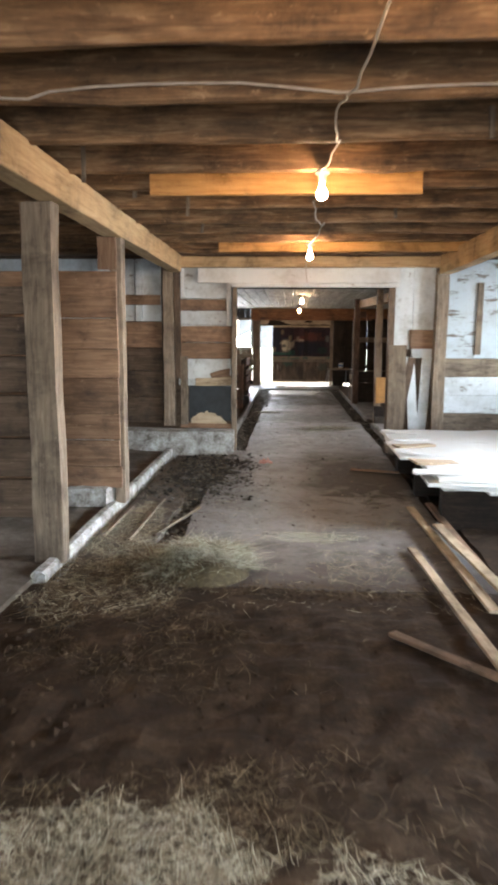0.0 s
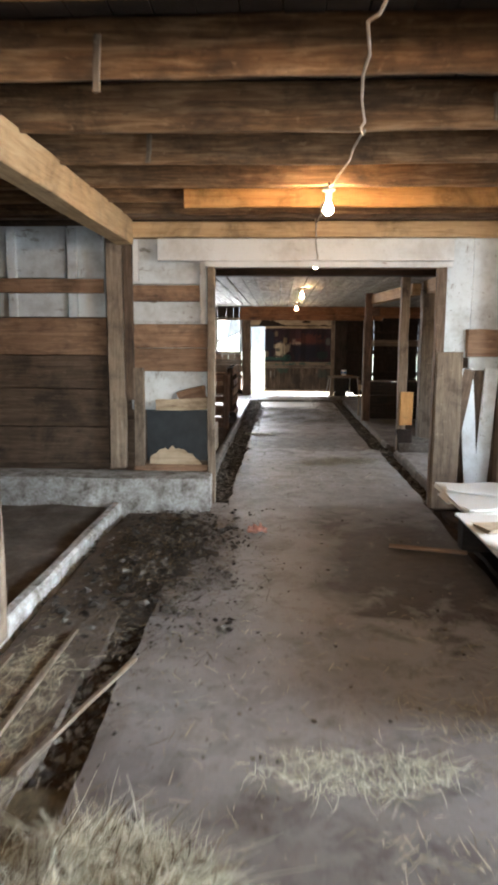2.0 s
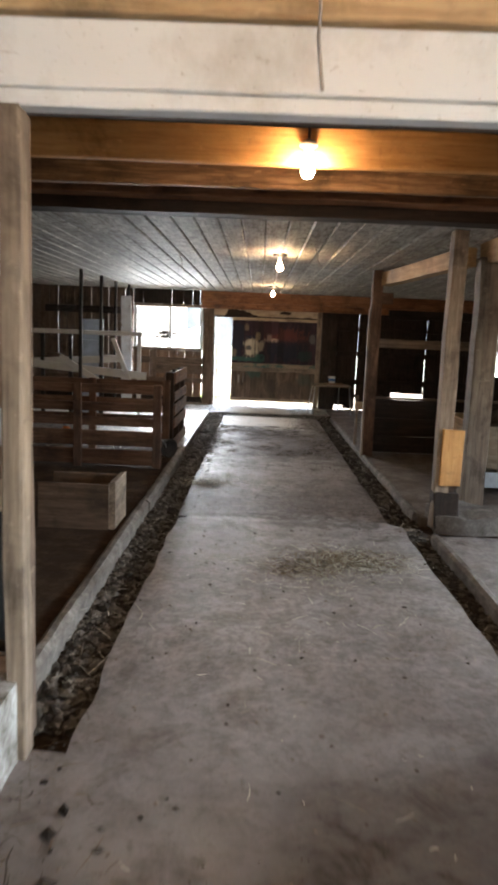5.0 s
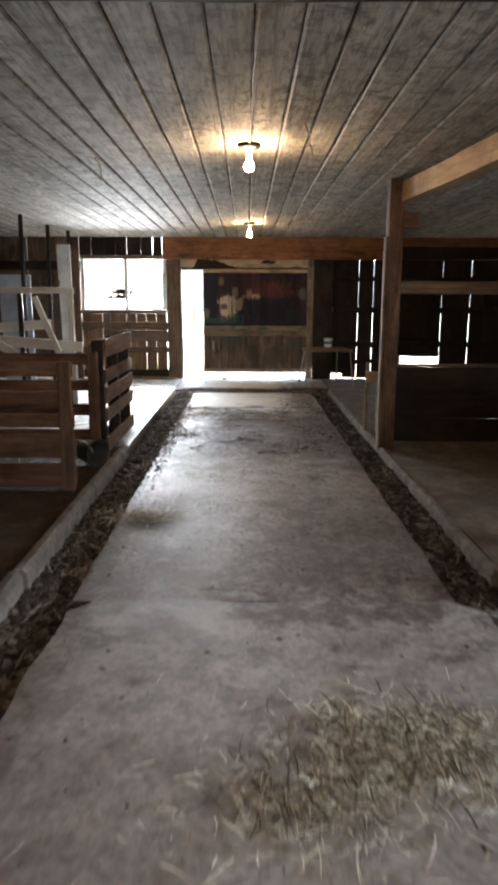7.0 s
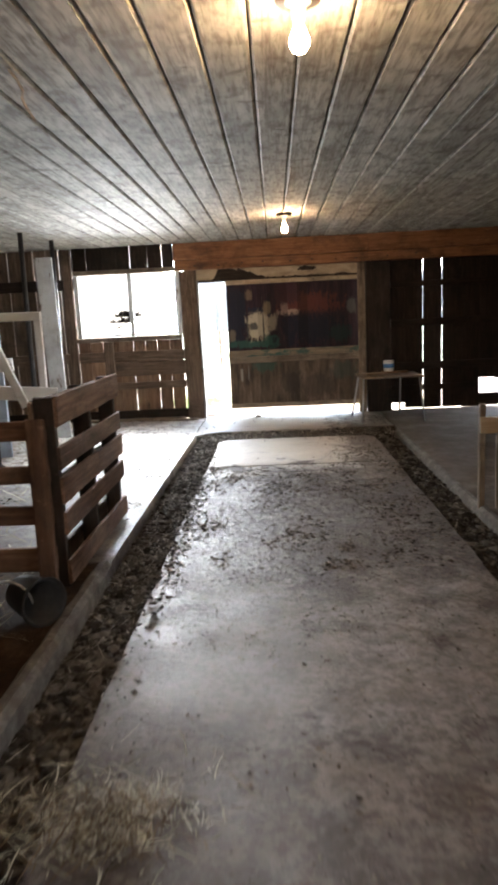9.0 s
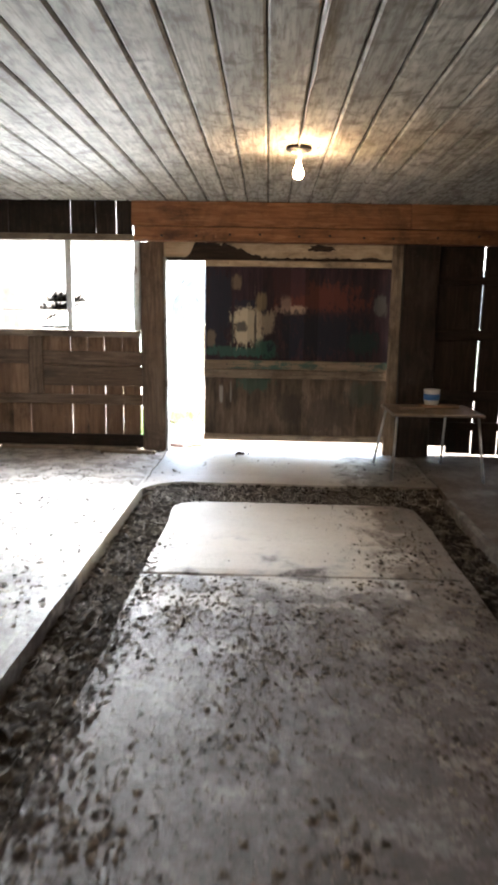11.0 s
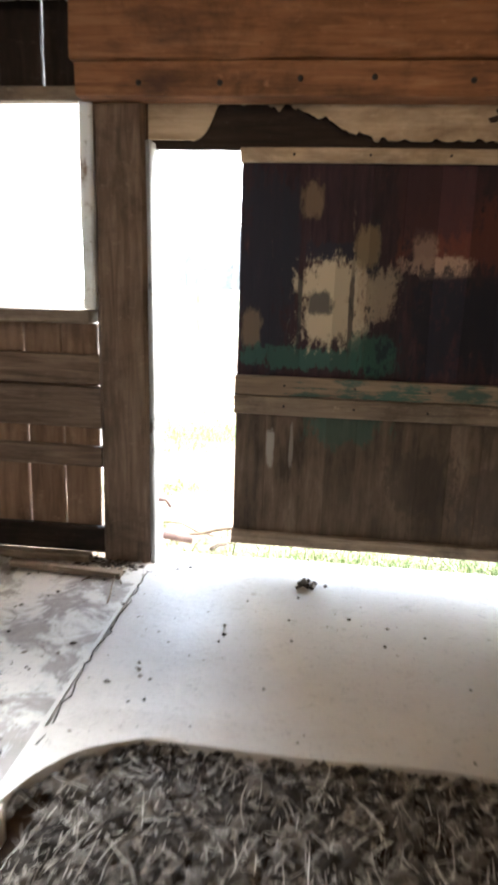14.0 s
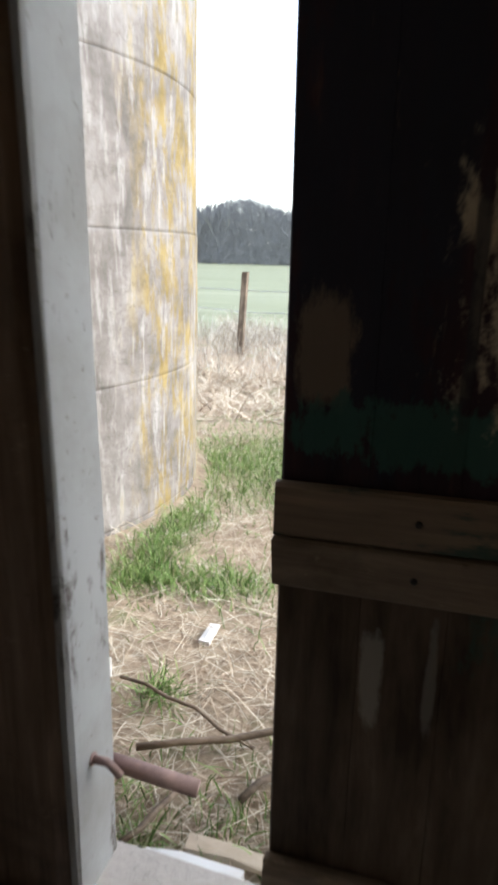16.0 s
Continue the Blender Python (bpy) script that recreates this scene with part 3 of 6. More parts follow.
def slab(name, x0, x1, y0, y1, z0, z1, material, parent=None, label="", edge=0.02, bump=0.004, step=0.12, round_corner=0.0, lumps=None):
    """A cast floor slab with broken edges and a slightly uneven top."""
    nx, ny = max(2, int((x1 - x0) / step)), max(2, int((y1 - y0) / step))
    vs, fs = [], []
    for j in range(ny + 1):
        for i in range(nx + 1):
            x, y = x0 + (x1 - x0) * i / nx, y0 + (y1 - y0) * j / ny
            ex = edge * noise.noise(Vector((x0 * 3.1 + i // nx, y * 2.6, 1.7))) * 2 if i in (0, nx) else 0.0
            ey = edge * noise.noise(Vector((x * 2.6, y0 * 1.3 + j // ny, 5.1))) * 2 if j in (0, ny) else 0.0
            if round_corner:
                q = min((y1 - y) / round_corner, 1.0)
                inset = (1 - math.sqrt(max(0.0, 1 - (1 - q) ** 2))) * round_corner
                x += inset * (1 - 2 * i / nx)
            z = z1 + bump * (noise.noise(Vector((x * 1.7, y * 1.7, 0))) + 0.5 * noise.noise(Vector((x * 5, y * 5, 3))))
            if i in (0, nx) or j in (0, ny):
                z -= 0.008
            if lumps:
                z += lumps(x, y)
            vs.append((x + ex, y + ey, z))
    w = nx + 1
    for j in range(ny):
        for i in range(nx):
            a = j * w + i
            fs.append((a, a + 1, a + 1 + w, a + w))
    rim = [i for i in range(w)] + [j * w + nx for j in range(1, ny + 1)] + [ny * w + i for i in range(nx - 1, -1, -1)] + [j * w for j in range(ny - 1, 0, -1)]
    low = len(vs)
    vs += [(vs[i][0], vs[i][1], z0) for i in rim]
    for k in range(len(rim)):
        k2 = (k + 1) % len(rim)
        fs.append((rim[k2], rim[k], low + k, low + k2))
    return part(name, (vs, fs), material, parent, label)


def clods(name, n, place, small, large, material, parent=None, seed=1, squash=0.6, sink=0.2):
    """Many loose lumps, each an irregular eight-sided stone, as one mesh."""
    r = np.random.default_rng(seed)
    base = np.array([(1, 0, 0), (0, 1, 0), (-1, 0, 0), (0, -1, 0), (0, 0, 1), (0, 0, -1)], float)
    tri = [(0, 1, 4), (1, 2, 4), (2, 3, 4), (3, 0, 4), (1, 0, 5), (2, 1, 5), (3, 2, 5), (0, 3, 5)]
    vs, fs = [], []
    for i in range(n):
        x, y, z = place(r)
        s = small + (large - small) * r.random() ** 3
        a = r.random() * 6.28
        v = base * (s * r.uniform(0.6, 1.25, (6, 1))) * (1.0, r.uniform(0.6, 1.0), squash)
        ca, sa = math.cos(a), math.sin(a)
        o = len(vs)
        for p in v:
            vs.append((x + ca * p[0] - sa * p[1], y + sa * p[0] + ca * p[1], z + p[2] + s * (squash - sink)))
        fs += [(o + a0, o + b0, o + c0) for a0, b0, c0 in tri]
    ob = part(name, (vs, fs), material, parent)
    return tagged(ob, kind="stuff")


def straws(name, n, place, short, long, width, material, parent=None, seed=1, rise=0.25, upright=0.0, bend=0.35):
    """Many loose stalks, each a bent thin blade of three edges, as one mesh."""
    r = np.random.default_rng(seed)
    vs, fs = [], []
    for i in range(n):
        x, y, z = place(r)
        l = short + (long - short) * r.random() ** 1.6
        a = r.random() * 6.283
        el = r.normal(0, rise) if upright <= 0 else r.uniform(upright, 1.5)
        d = np.array((math.cos(a) * math.cos(el), math.sin(a) * math.cos(el), abs(math.sin(el))))
        s = np.array((-math.sin(a), math.cos(a), r.uniform(-0.4, 0.4)))
        s /= np.linalg.norm(s)
        w = width * r.uniform(0.6, 1.4)
        k = np.array((r.uniform(-1, 1), r.uniform(-1, 1), -0.6 if upright > 0 else r.uniform(-0.4, 0.15))) * bend * l
        p = np.array((x, y, z))
        o = len(vs)
        for f, t in ((0.0, 1.0), (0.33, 1.0), (0.68, 0.85), (1.0, 0.35)):
            q = p + d * l * f + k * f * f
            if q[2] < z:
                q[2] = z
            vs.append(tuple(q - s * w * t * 0.5))
            vs.append(tuple(q + s * w * t * 0.5))
        for j in range(3):
            fs.append((o + 2 * j, o + 2 * j + 1, o + 2 * j + 3, o + 2 * j + 2))
    ob = part(name, (vs, fs), material, parent)
    return tagged(ob, kind="stuff")


def area(x0, x1, y0, y1, z=0.0, ground=None):
    def f(r):
        x, y = r.uniform(x0, x1), r.uniform(y0, y1)
        return x, y, z + (ground(x, y) if ground else 0.0)
    return f


def blob(cx, cy, sx, sy, z=0.0, ground=None):
    def f(r):
        x, y = cx + sx * r.normal(), cy + sy * r.normal()
        return x, y, z + (ground(x, y) if ground else 0.0)
    return f


def clustered(x0, x1, y0, y1, n, spread, seed, z=0.0):
    """Places in loose clusters over a rectangle."""
    q = random.Random(seed)
    mid = [(q.uniform(x0, x1), q.uniform(y0, y1), spread * q.uniform(0.5, 1.6)) for _ in range(n)]

    def f(r):
        for _ in range(20):
            cx, cy, sp = mid[int(r.integers(n))]
            x, y = cx + sp * r.normal(), cy + 1.5 * sp * r.normal()
            if x0 < x < x1 and y0 < y < y1:
                break
        return x, y, z
    return f


# ---- ground and floor ----
def make_ground():
    ys = [-60, -20, 0, 12, 20, 22.3] + [22.3 + 0.35 * i for i in range(1, 45)] + [40, 48, 60, 80, 110, 160, 260, 500, 1200, 3000]
    xs = [-2500, -800, -300, -120, -60, -30, -18, -12] + [-9 + 0.4 * i for i in range(0, 36)] + [8, 14, 25, 50, 120, 300, 800, 2500]
    vs, fs = [], []
    for y in ys:
        for x in xs:
            z = -0.16 + (0.05 * noise.noise(Vector((x * 1.1, y * 1.1, 2.0))) if y > 22.3 else -0.12)
            if y > 23:
                z -= 0.02 * min(y - 23, 12)
            if y > 60:
                z += 0.002 * (y - 60)
            vs.append((x, y, z))
    w = len(xs)
    for j in range(len(ys) - 1):
        for i in range(w - 1):
            a = j * w + i
            fs.append((a, a + 1, a + 1 + w, a + w))
    return tagged(part("ground", (vs, fs), M_FIELD), "rough pasture ground with dead grass and green field", "ground", kind="structure")


ground = make_ground()
floor = slab("floor", -4.7, 6.3, -3.2, 22.16, -0.25, -0.07, M_DIRT, edge=0.0, bump=0.02, step=0.25)
tagged(floor, "dark trodden dirt floor of the old barn", "floor", kind="structure")
slab("slab", -0.84, 1.32, 3.98, 9.32, -0.2, 0.0, M_CONC, floor)
def trodden(x, y):
    """Hoof-trodden lumps that die out towards the slab."""
    f = max(0.0, min(1.0, (3.95 - y) / 0.5))
    return f * (0.022 * noise.noise(Vector((x * 2.3, y * 2.3, 7))) + 0.02 * noise.noise(Vector((x * 6, y * 6, 8))) + 0.01 * noise.noise(Vector((x * 15, y * 15, 8))))


slab("dirt_bed", -1.68, 1.43, -3.1, 4.0, -0.2, -0.004, M_DIRT, floor, edge=0.06, bump=0.012, step=0.055, lumps=trodden)
slab("slab", -0.58, 1.33, 9.05, 12.72, -0.2, 0.007, M_CONC, floor, round_corner=0.12)
slab("slab", -0.57, 1.24, 12.735, 18.73, -0.2, 0.0, M_CONC, floor, edge=0.009)
slab("slab", -0.56, 1.24, 18.742, 20.2, -0.2, 0.004, M_CONC, floor, edge=0.007, round_corner=0.17, step=0.06)
slab("slab", -0.904, 1.75, 20.78, 22.24, -0.2, 0.01, M_CONC, floor, edge=0.008)
slab("slab", -4.6, -0.912, 20.45, 22.1, -0.2, 0.01, M_CONC, floor, edge=0.008)


def corner_fill(x, y, r, z):
    """Cast concrete that rounds the inner corner of the gutter."""
    rim = [(x, y)] + [(x + r - r * math.cos(a), y - r + r * math.sin(a) + 0.012 * noise.noise(Vector((a * 4, 0, 0)))) for a in [i * math.pi / 24 for i in range(13)]]
    n = len(rim)
    vs = [(a, b, z) for a, b in rim] + [(a, b, -0.2) for a, b in rim]
    fs = [tuple(range(n - 1, -1, -1))] + [(i, (i + 1) % n, n + (i + 1) % n, n + i) for i in range(n)]
    return part("slab", (vs, fs), M_CONC, floor)


corner_fill(-0.91, 20.79, 0.42, 0.006)
slab("slab", -4.6, -0.93, 9.5, 16.0, -0.2, 0.05, M_DIRT, floor, edge=0.012, bump=0.012)
slab("slab", -4.6, -0.865, 16.02, 20.42, -0.2, 0.05, M_CONC, floor, edge=0.004)
slab("slab", 1.55, 6.1, 9.6, 12.3, -0.2, 0.03, M_CONC, floor, edge=0.03)
slab("slab", 1.56, 6.1, 12.9, 22.1, -0.2, 0.02, M_DUST, floor, edge=0.02)
slab("slab", -1.5, -1.02, 4.02, 8.9, -0.2, -0.005, M_DUST, floor, edge=0.03, bump=0.012)
slab("slab", -4.6, -1.65, -3.0, 8.93, -0.2, 0.04, M_DUST, floor, bump=0.03)
slab("slab", 1.45, 4.3, -3.0, 9.2, -0.2, -0.02, M_DIRT, floor, bump=0.03)
board("kerb", -1.645, -1.55, 3.95, 8.93, -0.1, 0.075, M_OLDCONC, floor, 0.012, bevel=0.02)
for k, (y0, y1) in enumerate([(9.5, 12.9), (12.93, 16.0)]):
    board("kerb", -0.945 + 0.01 * k, -0.855 + 0.01 * k, y0, y1, -0.1, 0.07, M_STONE, floor, 0.008, bevel=0.028, segs=28)
board("kerb", 1.5, 1.57, 9.7, 12.3, -0.1, 0.05, M_STONE, floor, 0.015, bevel=0.02)
board("kerb", 1.5, 1.57, 13.0, 20.3, -0.1, 0.03, M_STONE, floor, 0.015, bevel=0.02)


# ---- front room: joists, beams, boarded ceiling ----
def boarded(name, x0, x1, y0, y1, z0, z1, width, along_y, material, gap=0.006, seed=3, chamfer=0.004):
    """Many parallel ceiling boards with open joints, in one mesh."""
    r = random.Random(seed)
    vs, fs = [], []
    a, end = (x0, x1) if along_y else (y0, y1)
    start, n = a, 0
    while a < end:
        n += 1
        nxt = start + n * width + width * r.uniform(-0.05, 0.05)
        b = min(nxt - gap, end)
        dz = r.uniform(-0.003, 0.003)
        q = (a, b, y0, y1) if along_y else (x0, x1, a, b)
        c = chamfer
        o = len(vs)
        lo, hi = z0 + dz, z1
        if along_y:
            ring = [(q[0] + c, lo), (q[1] - c, lo), (q[1], lo + c), (q[1], hi), (q[0], hi), (q[0], lo + c)]
            for y in (q[2], q[3]):
                vs += [(x, y, z) for x, z in ring]
        else:
            ring = [(q[2] + c, lo), (q[3] - c, lo), (q[3], lo + c), (q[3], hi), (q[2], hi), (q[2], lo + c)]
            for x in (q[0], q[1]):
                vs += [(x, y, z) for y, z in ring]
        for k in range(6):
            k2 = (k + 1) % 6
            fs.append((o + k, o + k2, o + 6 + k2, o + 6 + k))
        fs += [tuple(o + k for k in range(5, -1, -1)), tuple(o + 6 + k for k in range(6))]
        a = nxt
    return part(name, (vs, fs), material)


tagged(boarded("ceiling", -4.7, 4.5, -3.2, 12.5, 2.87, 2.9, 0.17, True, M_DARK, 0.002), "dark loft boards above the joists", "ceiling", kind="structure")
tagged(boarded("ceiling", -4.69, 6.2, 12.42, 22.0, 2.45, 2.475, 0.191, True, M_CEIL, 0.006, chamfer=0.011), "grey painted tongue-and-groove ceiling boards, stained", "ceiling", kind="structure")
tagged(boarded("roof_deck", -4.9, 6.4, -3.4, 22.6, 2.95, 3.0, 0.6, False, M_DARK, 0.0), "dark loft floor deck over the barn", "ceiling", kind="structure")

JOISTS = [-2.1, -1.45, -0.8, -0.15, 0.5, 1.15, 1.8, 2.45, 3.06, 3.73, 4.43, 4.985, 5.72, 6.44, 7.1, 7.76, 8.3, 8.82]
for y in JOISTS:
    j = board("ceiling_joist", -4.6, 4.4, y, y + 0.055, 2.635 + rng.uniform(-0.006, 0.006), 2.87, M_JOIST, None, 0.014, segs=26, bevel=0.012)
    tagged(j, "rough dark-stained ceiling joist spanning the barn", "joist", "front room joists", "structure")
for y, x0, x1, z0 in ((4.935, -1.02, 0.93, 2.59), (8.25, -0.855, 2.1, 2.585)):
    j = board("sistered_joist", x0, x1, y, y + 0.045, z0, 2.85, M_NEW, None, 0.004, segs=10)
    tagged(j, "fresh orange pine plank nailed along an old joist", "joist", kind="structure")
tagged(board("ceiling_joist", -4.6, 4.4, 9.12, 9.2, 2.645, 2.78, M_OLD, None, 0.008), "old squared joist above the doorway beam", "joist", "front room joists", "structure")
tagged(board("side_beam", -1.62, -1.46, -2.9, 9.2, 2.43, 2.655, M_BEAM, None, 0.006, segs=26), "long pale pine beam carrying the ceiling joists", "beam", kind="structure")
tagged(board("side_beam", 1.97, 2.12, -2.9, 9.2, 2.4, 2.65, M_BEAM, None, 0.006, segs=26), "long pale pine beam carrying the ceiling joists", "beam", kind="structure")
tagged(board("doorway_beam", -1.6, 1.98, 9.2, 9.31, 2.495, 2.635, M_BEAM, None, 0.005, segs=12), "pale pine beam across the top of the doorway", "beam", kind="structure")

# ---- partition across the barn ----
wall_middle = thing("wall_middle", (0, 9.4, 0), "whitewashed board partition with patched brown planks", "wall", kind="structure")
board("lintel", -1.24, 1.46, 9.235, 9.335, 2.29, 2.49, M_WHITER, wall_middle, 0.004, "white painted lintel board")
board("lintel", -0.8, 1.46, 9.25, 9.33, 2.235, 2.287, M_WHITER, wall_middle, 0.003)
# left of the doorway, upper whitewashed boards, patches, and the brown stall boards
for x0, x1 in ((-4.6, -3.3), (-3.28, -2.14), (-2.12, -1.77)):
    board("wall_board", x0, x1, 9.37, 9.41, 2.145, 2.62, M_WHITE, wall_middle)
    board("wall_board", x0, x1, 9.37, 9.41, 1.78, 2.142, M_WHITE, wall_middle)
for x in (-2.12, -2.7):
    board("stud", x, x + 0.09, 9.335, 9.368, 1.78, 2.6, M_WHITE, wall_middle)
board("patch_board", -4.6, -1.77, 9.31, 9.333, 2.0, 2.135, M_TAN, wall_middle)
for z0, z1, mt in ((1.42, 1.77, M_TAN), (1.1, 1.415, M_OLD), (0.73, 1.095, M_OLD), (0.36, 0.725, M_OLD)):
    board("wall_board", -4.6, -1.76, 9.33, 9.37, z0, z1, mt, wall_middle, 0.005)
board("stall_corner_post", -1.72, -1.575, 9.22, 9.33, 0.34, 2.44, M_GREY, wall_middle, 0.01, "rough grey corner post")
board("stud", -1.57, -1.49, 9.27, 9.32, 1.0, 2.49, M_OLD, wall_middle, 0.005)
board("stud", -1.485, -1.43, 9.29, 9.322, 2.11, 2.49, M_WHITER, wall_middle, 0.004)
board("wall_board", -1.53, -0.8, 9.36, 9.4, 2.09, 2.5, M_WHITE, wall_middle)
board("wall_board", -1.53, -0.8, 9.36, 9.4, 1.74, 2.085, M_WHITE, wall_middle)
board("wall_board", -1.53, -0.8, 9.36, 9.4, 0.9, 1.735, M_WHITE, wall_middle)
board("patch_board", -1.56, -0.865, 9.325, 9.355, 1.925, 2.075, M_TAN, wall_middle)
board("patch_board", -1.56, -0.79, 9.31, 9.355, 1.495, 1.715, M_TAN, wall_middle)
board("patch_board", -1.56, -0.79, 9.31, 9.355, 1.27, 1.49, M_TAN, wall_middle)
board("stud", -1.5, -1.4, 9.27, 9.35, 0.36, 1.305, M_GREY, wall_middle, 0.006)
board("stud", -0.86, -0.79, 9.3, 9.355, 1.72, 2.29, M_WHITER, wall_middle)
board("patch_board", -1.28, -0.79, 9.29, 9.35, 0.9, 1.01, M_PLY, wall_middle, 0.022, "broken weathered plank end")
board("patch_board", -1.08, -0.82, 9.32, 9.355, 0.985, 1.11, M_TAN, wall_middle, 0.03, lean=(0, -14, 0))
board("black_panel", -1.39, -0.8, 9.36, 9.385, 0.4, 0.9, M_BLACK, wall_middle, 0.003, "dark tar-black panel")
def torn_scrap():
    """A torn sheet of fibreboard left on the black panel, with a ragged upper edge."""
    n, top = 40, []
    for i in range(n + 1):
        f = i / n
        top.append((-1.36 + 0.55 * f, 0.36 + (0.17 + 0.05 * noise.noise(Vector((f * 14, 3, 1)))) * math.sin(math.pi * min(1.0, 0.12 + f * 0.95)) ** 0.8))
    vs = [(x, y, z) for y in (9.335, 9.352) for x, h in top for z in (0.3, h)]
    w = 2 * (n + 1)
    fs = []
    for i in range(n):
        a = 2 * i
        fs += [(a, a + 2, a + 3, a + 1), (w + a, w + a + 1, w + a + 3, w + a + 2), (a + 1, a + 3, w + a + 3, w + a + 1)]
    return part("torn_scrap", (vs, fs), M_PLY, wall_middle, "torn tan fibreboard scrap")


torn_scrap()
board("patch_board", -1.5, -0.79, 9.29, 9.33, 0.31, 0.37, M_TAN, wall_middle, 0.01)
slab("footing", -4.6, -0.735, 8.93, 9.34, -0.1, 0.31, M_OLDCONC, wall_middle, "flaking limewashed concrete footing", 0.015, 0.012, 0.08)
board("jamb", -0.785, -0.715, 9.24, 9.34, 0.0, 2.235, M_GREY, wall_middle, 0.01)
board("jamb", -0.8, -0.745, 9.362, 9.46, 0.0, 2.25, M_OLD, wall_middle, 0.006)
# right of the doorway
board("jamb", 1.33, 1.41, 9.24, 9.34, 0.0, 2.235, M_OLD, wall_middle, 0.01)
board("wall_board", 1.412, 1.66, 9.33, 9.37, 1.42, 2.5, M_WHITE, wall_middle)
board("wall_board", 1.665, 1.95, 9.335, 9.37, 1.3, 2.5, M_WHITE, wall_middle)
board("jamb_board", 1.34, 1.58, 9.2, 9.238, 0.0, 1.47, M_GREY, wall_middle, 0.006)
board("patch_board", 1.63, 1.94, 9.295, 9.33, 1.43, 1.68, M_TAN, wall_middle, 0.02)
board("corner_post", 1.94, 2.1, 9.18, 9.33, 0.0, 2.4, M_GREY, wall_middle, 0.008)
for z0, z1, mt in ((1.3, 2.6, M_BLUEWHITE), (1.05, 1.296, M_GREY), (0.8, 1.046, M_WHITE), (0.55, 0.796, M_WHITE), (0.3, 0.546, M_GREY), (0.0, 0.296, M_OLD)):
    board("wall_board", 2.105, 4.4, 9.33, 9.37, z0, z1, mt, wall_middle)
board("wall_board", 2.5, 2.58, 9.29, 9.328, 1.35, 2.3, M_GREY, wall_middle)
for x0, x1, lean in ((1.62, 1.75, -5), (1.77, 1.9, 3), (1.5, 1.61, 9)):
    board("leaning_plank", x0, x1, 9.27, 9.295, 0.02, 1.32, M_WHITE if lean != 9 else M_OLD, wall_middle, 0.006, "pale plank leaning on the wall", lean=(0, lean, 0))
board("wall_board", 1.42, 1.94, 9.34, 9.372, 0.0, 1.295, M_OLD, wall_middle)
# backing of the partition towards the far room
tagged(board("wall_middle_back", -4.7, -0.805, 9.42, 9.47, -0.1, 2.86, M_OLD, None, 0.0, bevel=0.001), "plain back of the board partition", "wall", kind="structure")
tagged(board("wall_middle_back", 1.42, 6.2, 9.42, 9.47, -0.1, 2.86, M_OLD, None, 0.0, bevel=0.001), "plain back of the board partition", "wall", kind="structure")
tagged(board("wall_middle_top", -0.8, 1.415, 9.345, 9.45, 2.26, 2.86, M_OLD, None, 0.003), "dark board above the doorway", "wall", kind="structure")

# ---- outer walls that close the barn ----
for nm, box, txt in (("wall_west", (-4.8, -4.7, -3.3, 22.2, -0.2, 2.95), "old board wall"), ("wall_south", (-4.7, -0.85, -3.3, -3.2, -0.2, 2.95), "old board wall"), ("wall_south", (1.45, 4.5, -3.3, -3.2, -0.2, 2.95), "old board wall"), ("wall_south", (-0.85, 1.45, -3.3, -3.2, 2.42, 2.95), "old boards above the south door")):
    tagged(board(nm, *box, M_OLD, None, 0.0, bevel=0.001), txt + " closing the barn", "wall", kind="structure")
EAST = [(-3.3, 1.6, 4.5), (2.4, 3.95, 4.5), (4.7, 5.1, 4.5), (5.95, 7.1, 4.5), (8.1, 9.4, 4.5), (9.4, 9.8, 6.2), (12.0, 22.2, 6.2)]
for k, (y0, y1, x) in enumerate(EAST):
    tagged(board("wall_east", x, x + 0.1, y0, y1, -0.2, 2.95, M_OLD, None, 0.0, bevel=0.001), "old board wall with window gaps", "wall", kind="structure")
for y0, y1, x in ((1.6, 2.4, 4.5), (3.95, 4.7, 4.5), (5.1, 5.95, 4.5), (7.1, 8.1, 4.5), (9.8, 12.0, 6.2)):
    tagged(board("wall_east", x, x + 0.1, y0, y1, -0.2, 1.1, M_OLD, None, 0.0, bevel=0.001), "old board wall below a window gap", "wall", kind="structure")
    tagged(board("wall_east", x, x + 0.1, y0, y1, 2.05, 2.95, M_OLD, None, 0.0, bevel=0.001), "old board wall above a window gap", "wall", kind="structure")

# ---- stalls of the front room ----
def stall_partition(y, label, material, boards, post_x, post_w, foot, over=False):
    st = thing("stall_partition", (post_x, y, 0), label, "stall partition", "front stall partitions")
    board("post", post_x - post_w, post_x, y - 0.1, y + 0.05, foot, 2.42, M_GREY, st, 0.012)
    if over:
        board("post_cap", post_x - 0.2, post_x - 0.035, y - 0.14, y - 0.104, 2.15, 2.43, M_TAN, st, 0.006)
    else:
        board("post_cap", post_x - post_w - 0.02, post_x - 0.03, y - 0.06, y + 0.04, 2.16, 2.43, M_TAN, st, 0.006)
    for z0, z1 in boards:
        if over:
            board("plank", -4.55, post_x - 0.03 + rng.uniform(-0.012, 0.01), y - 0.135, y - 0.104, z0, z1, material, st, 0.006, segs=8)
        else:
            board("plank", -4.55, post_x - post_w - 0.004, y - 0.025, y + 0.02, z0, z1, material, st, 0.005, segs=8)
    return st


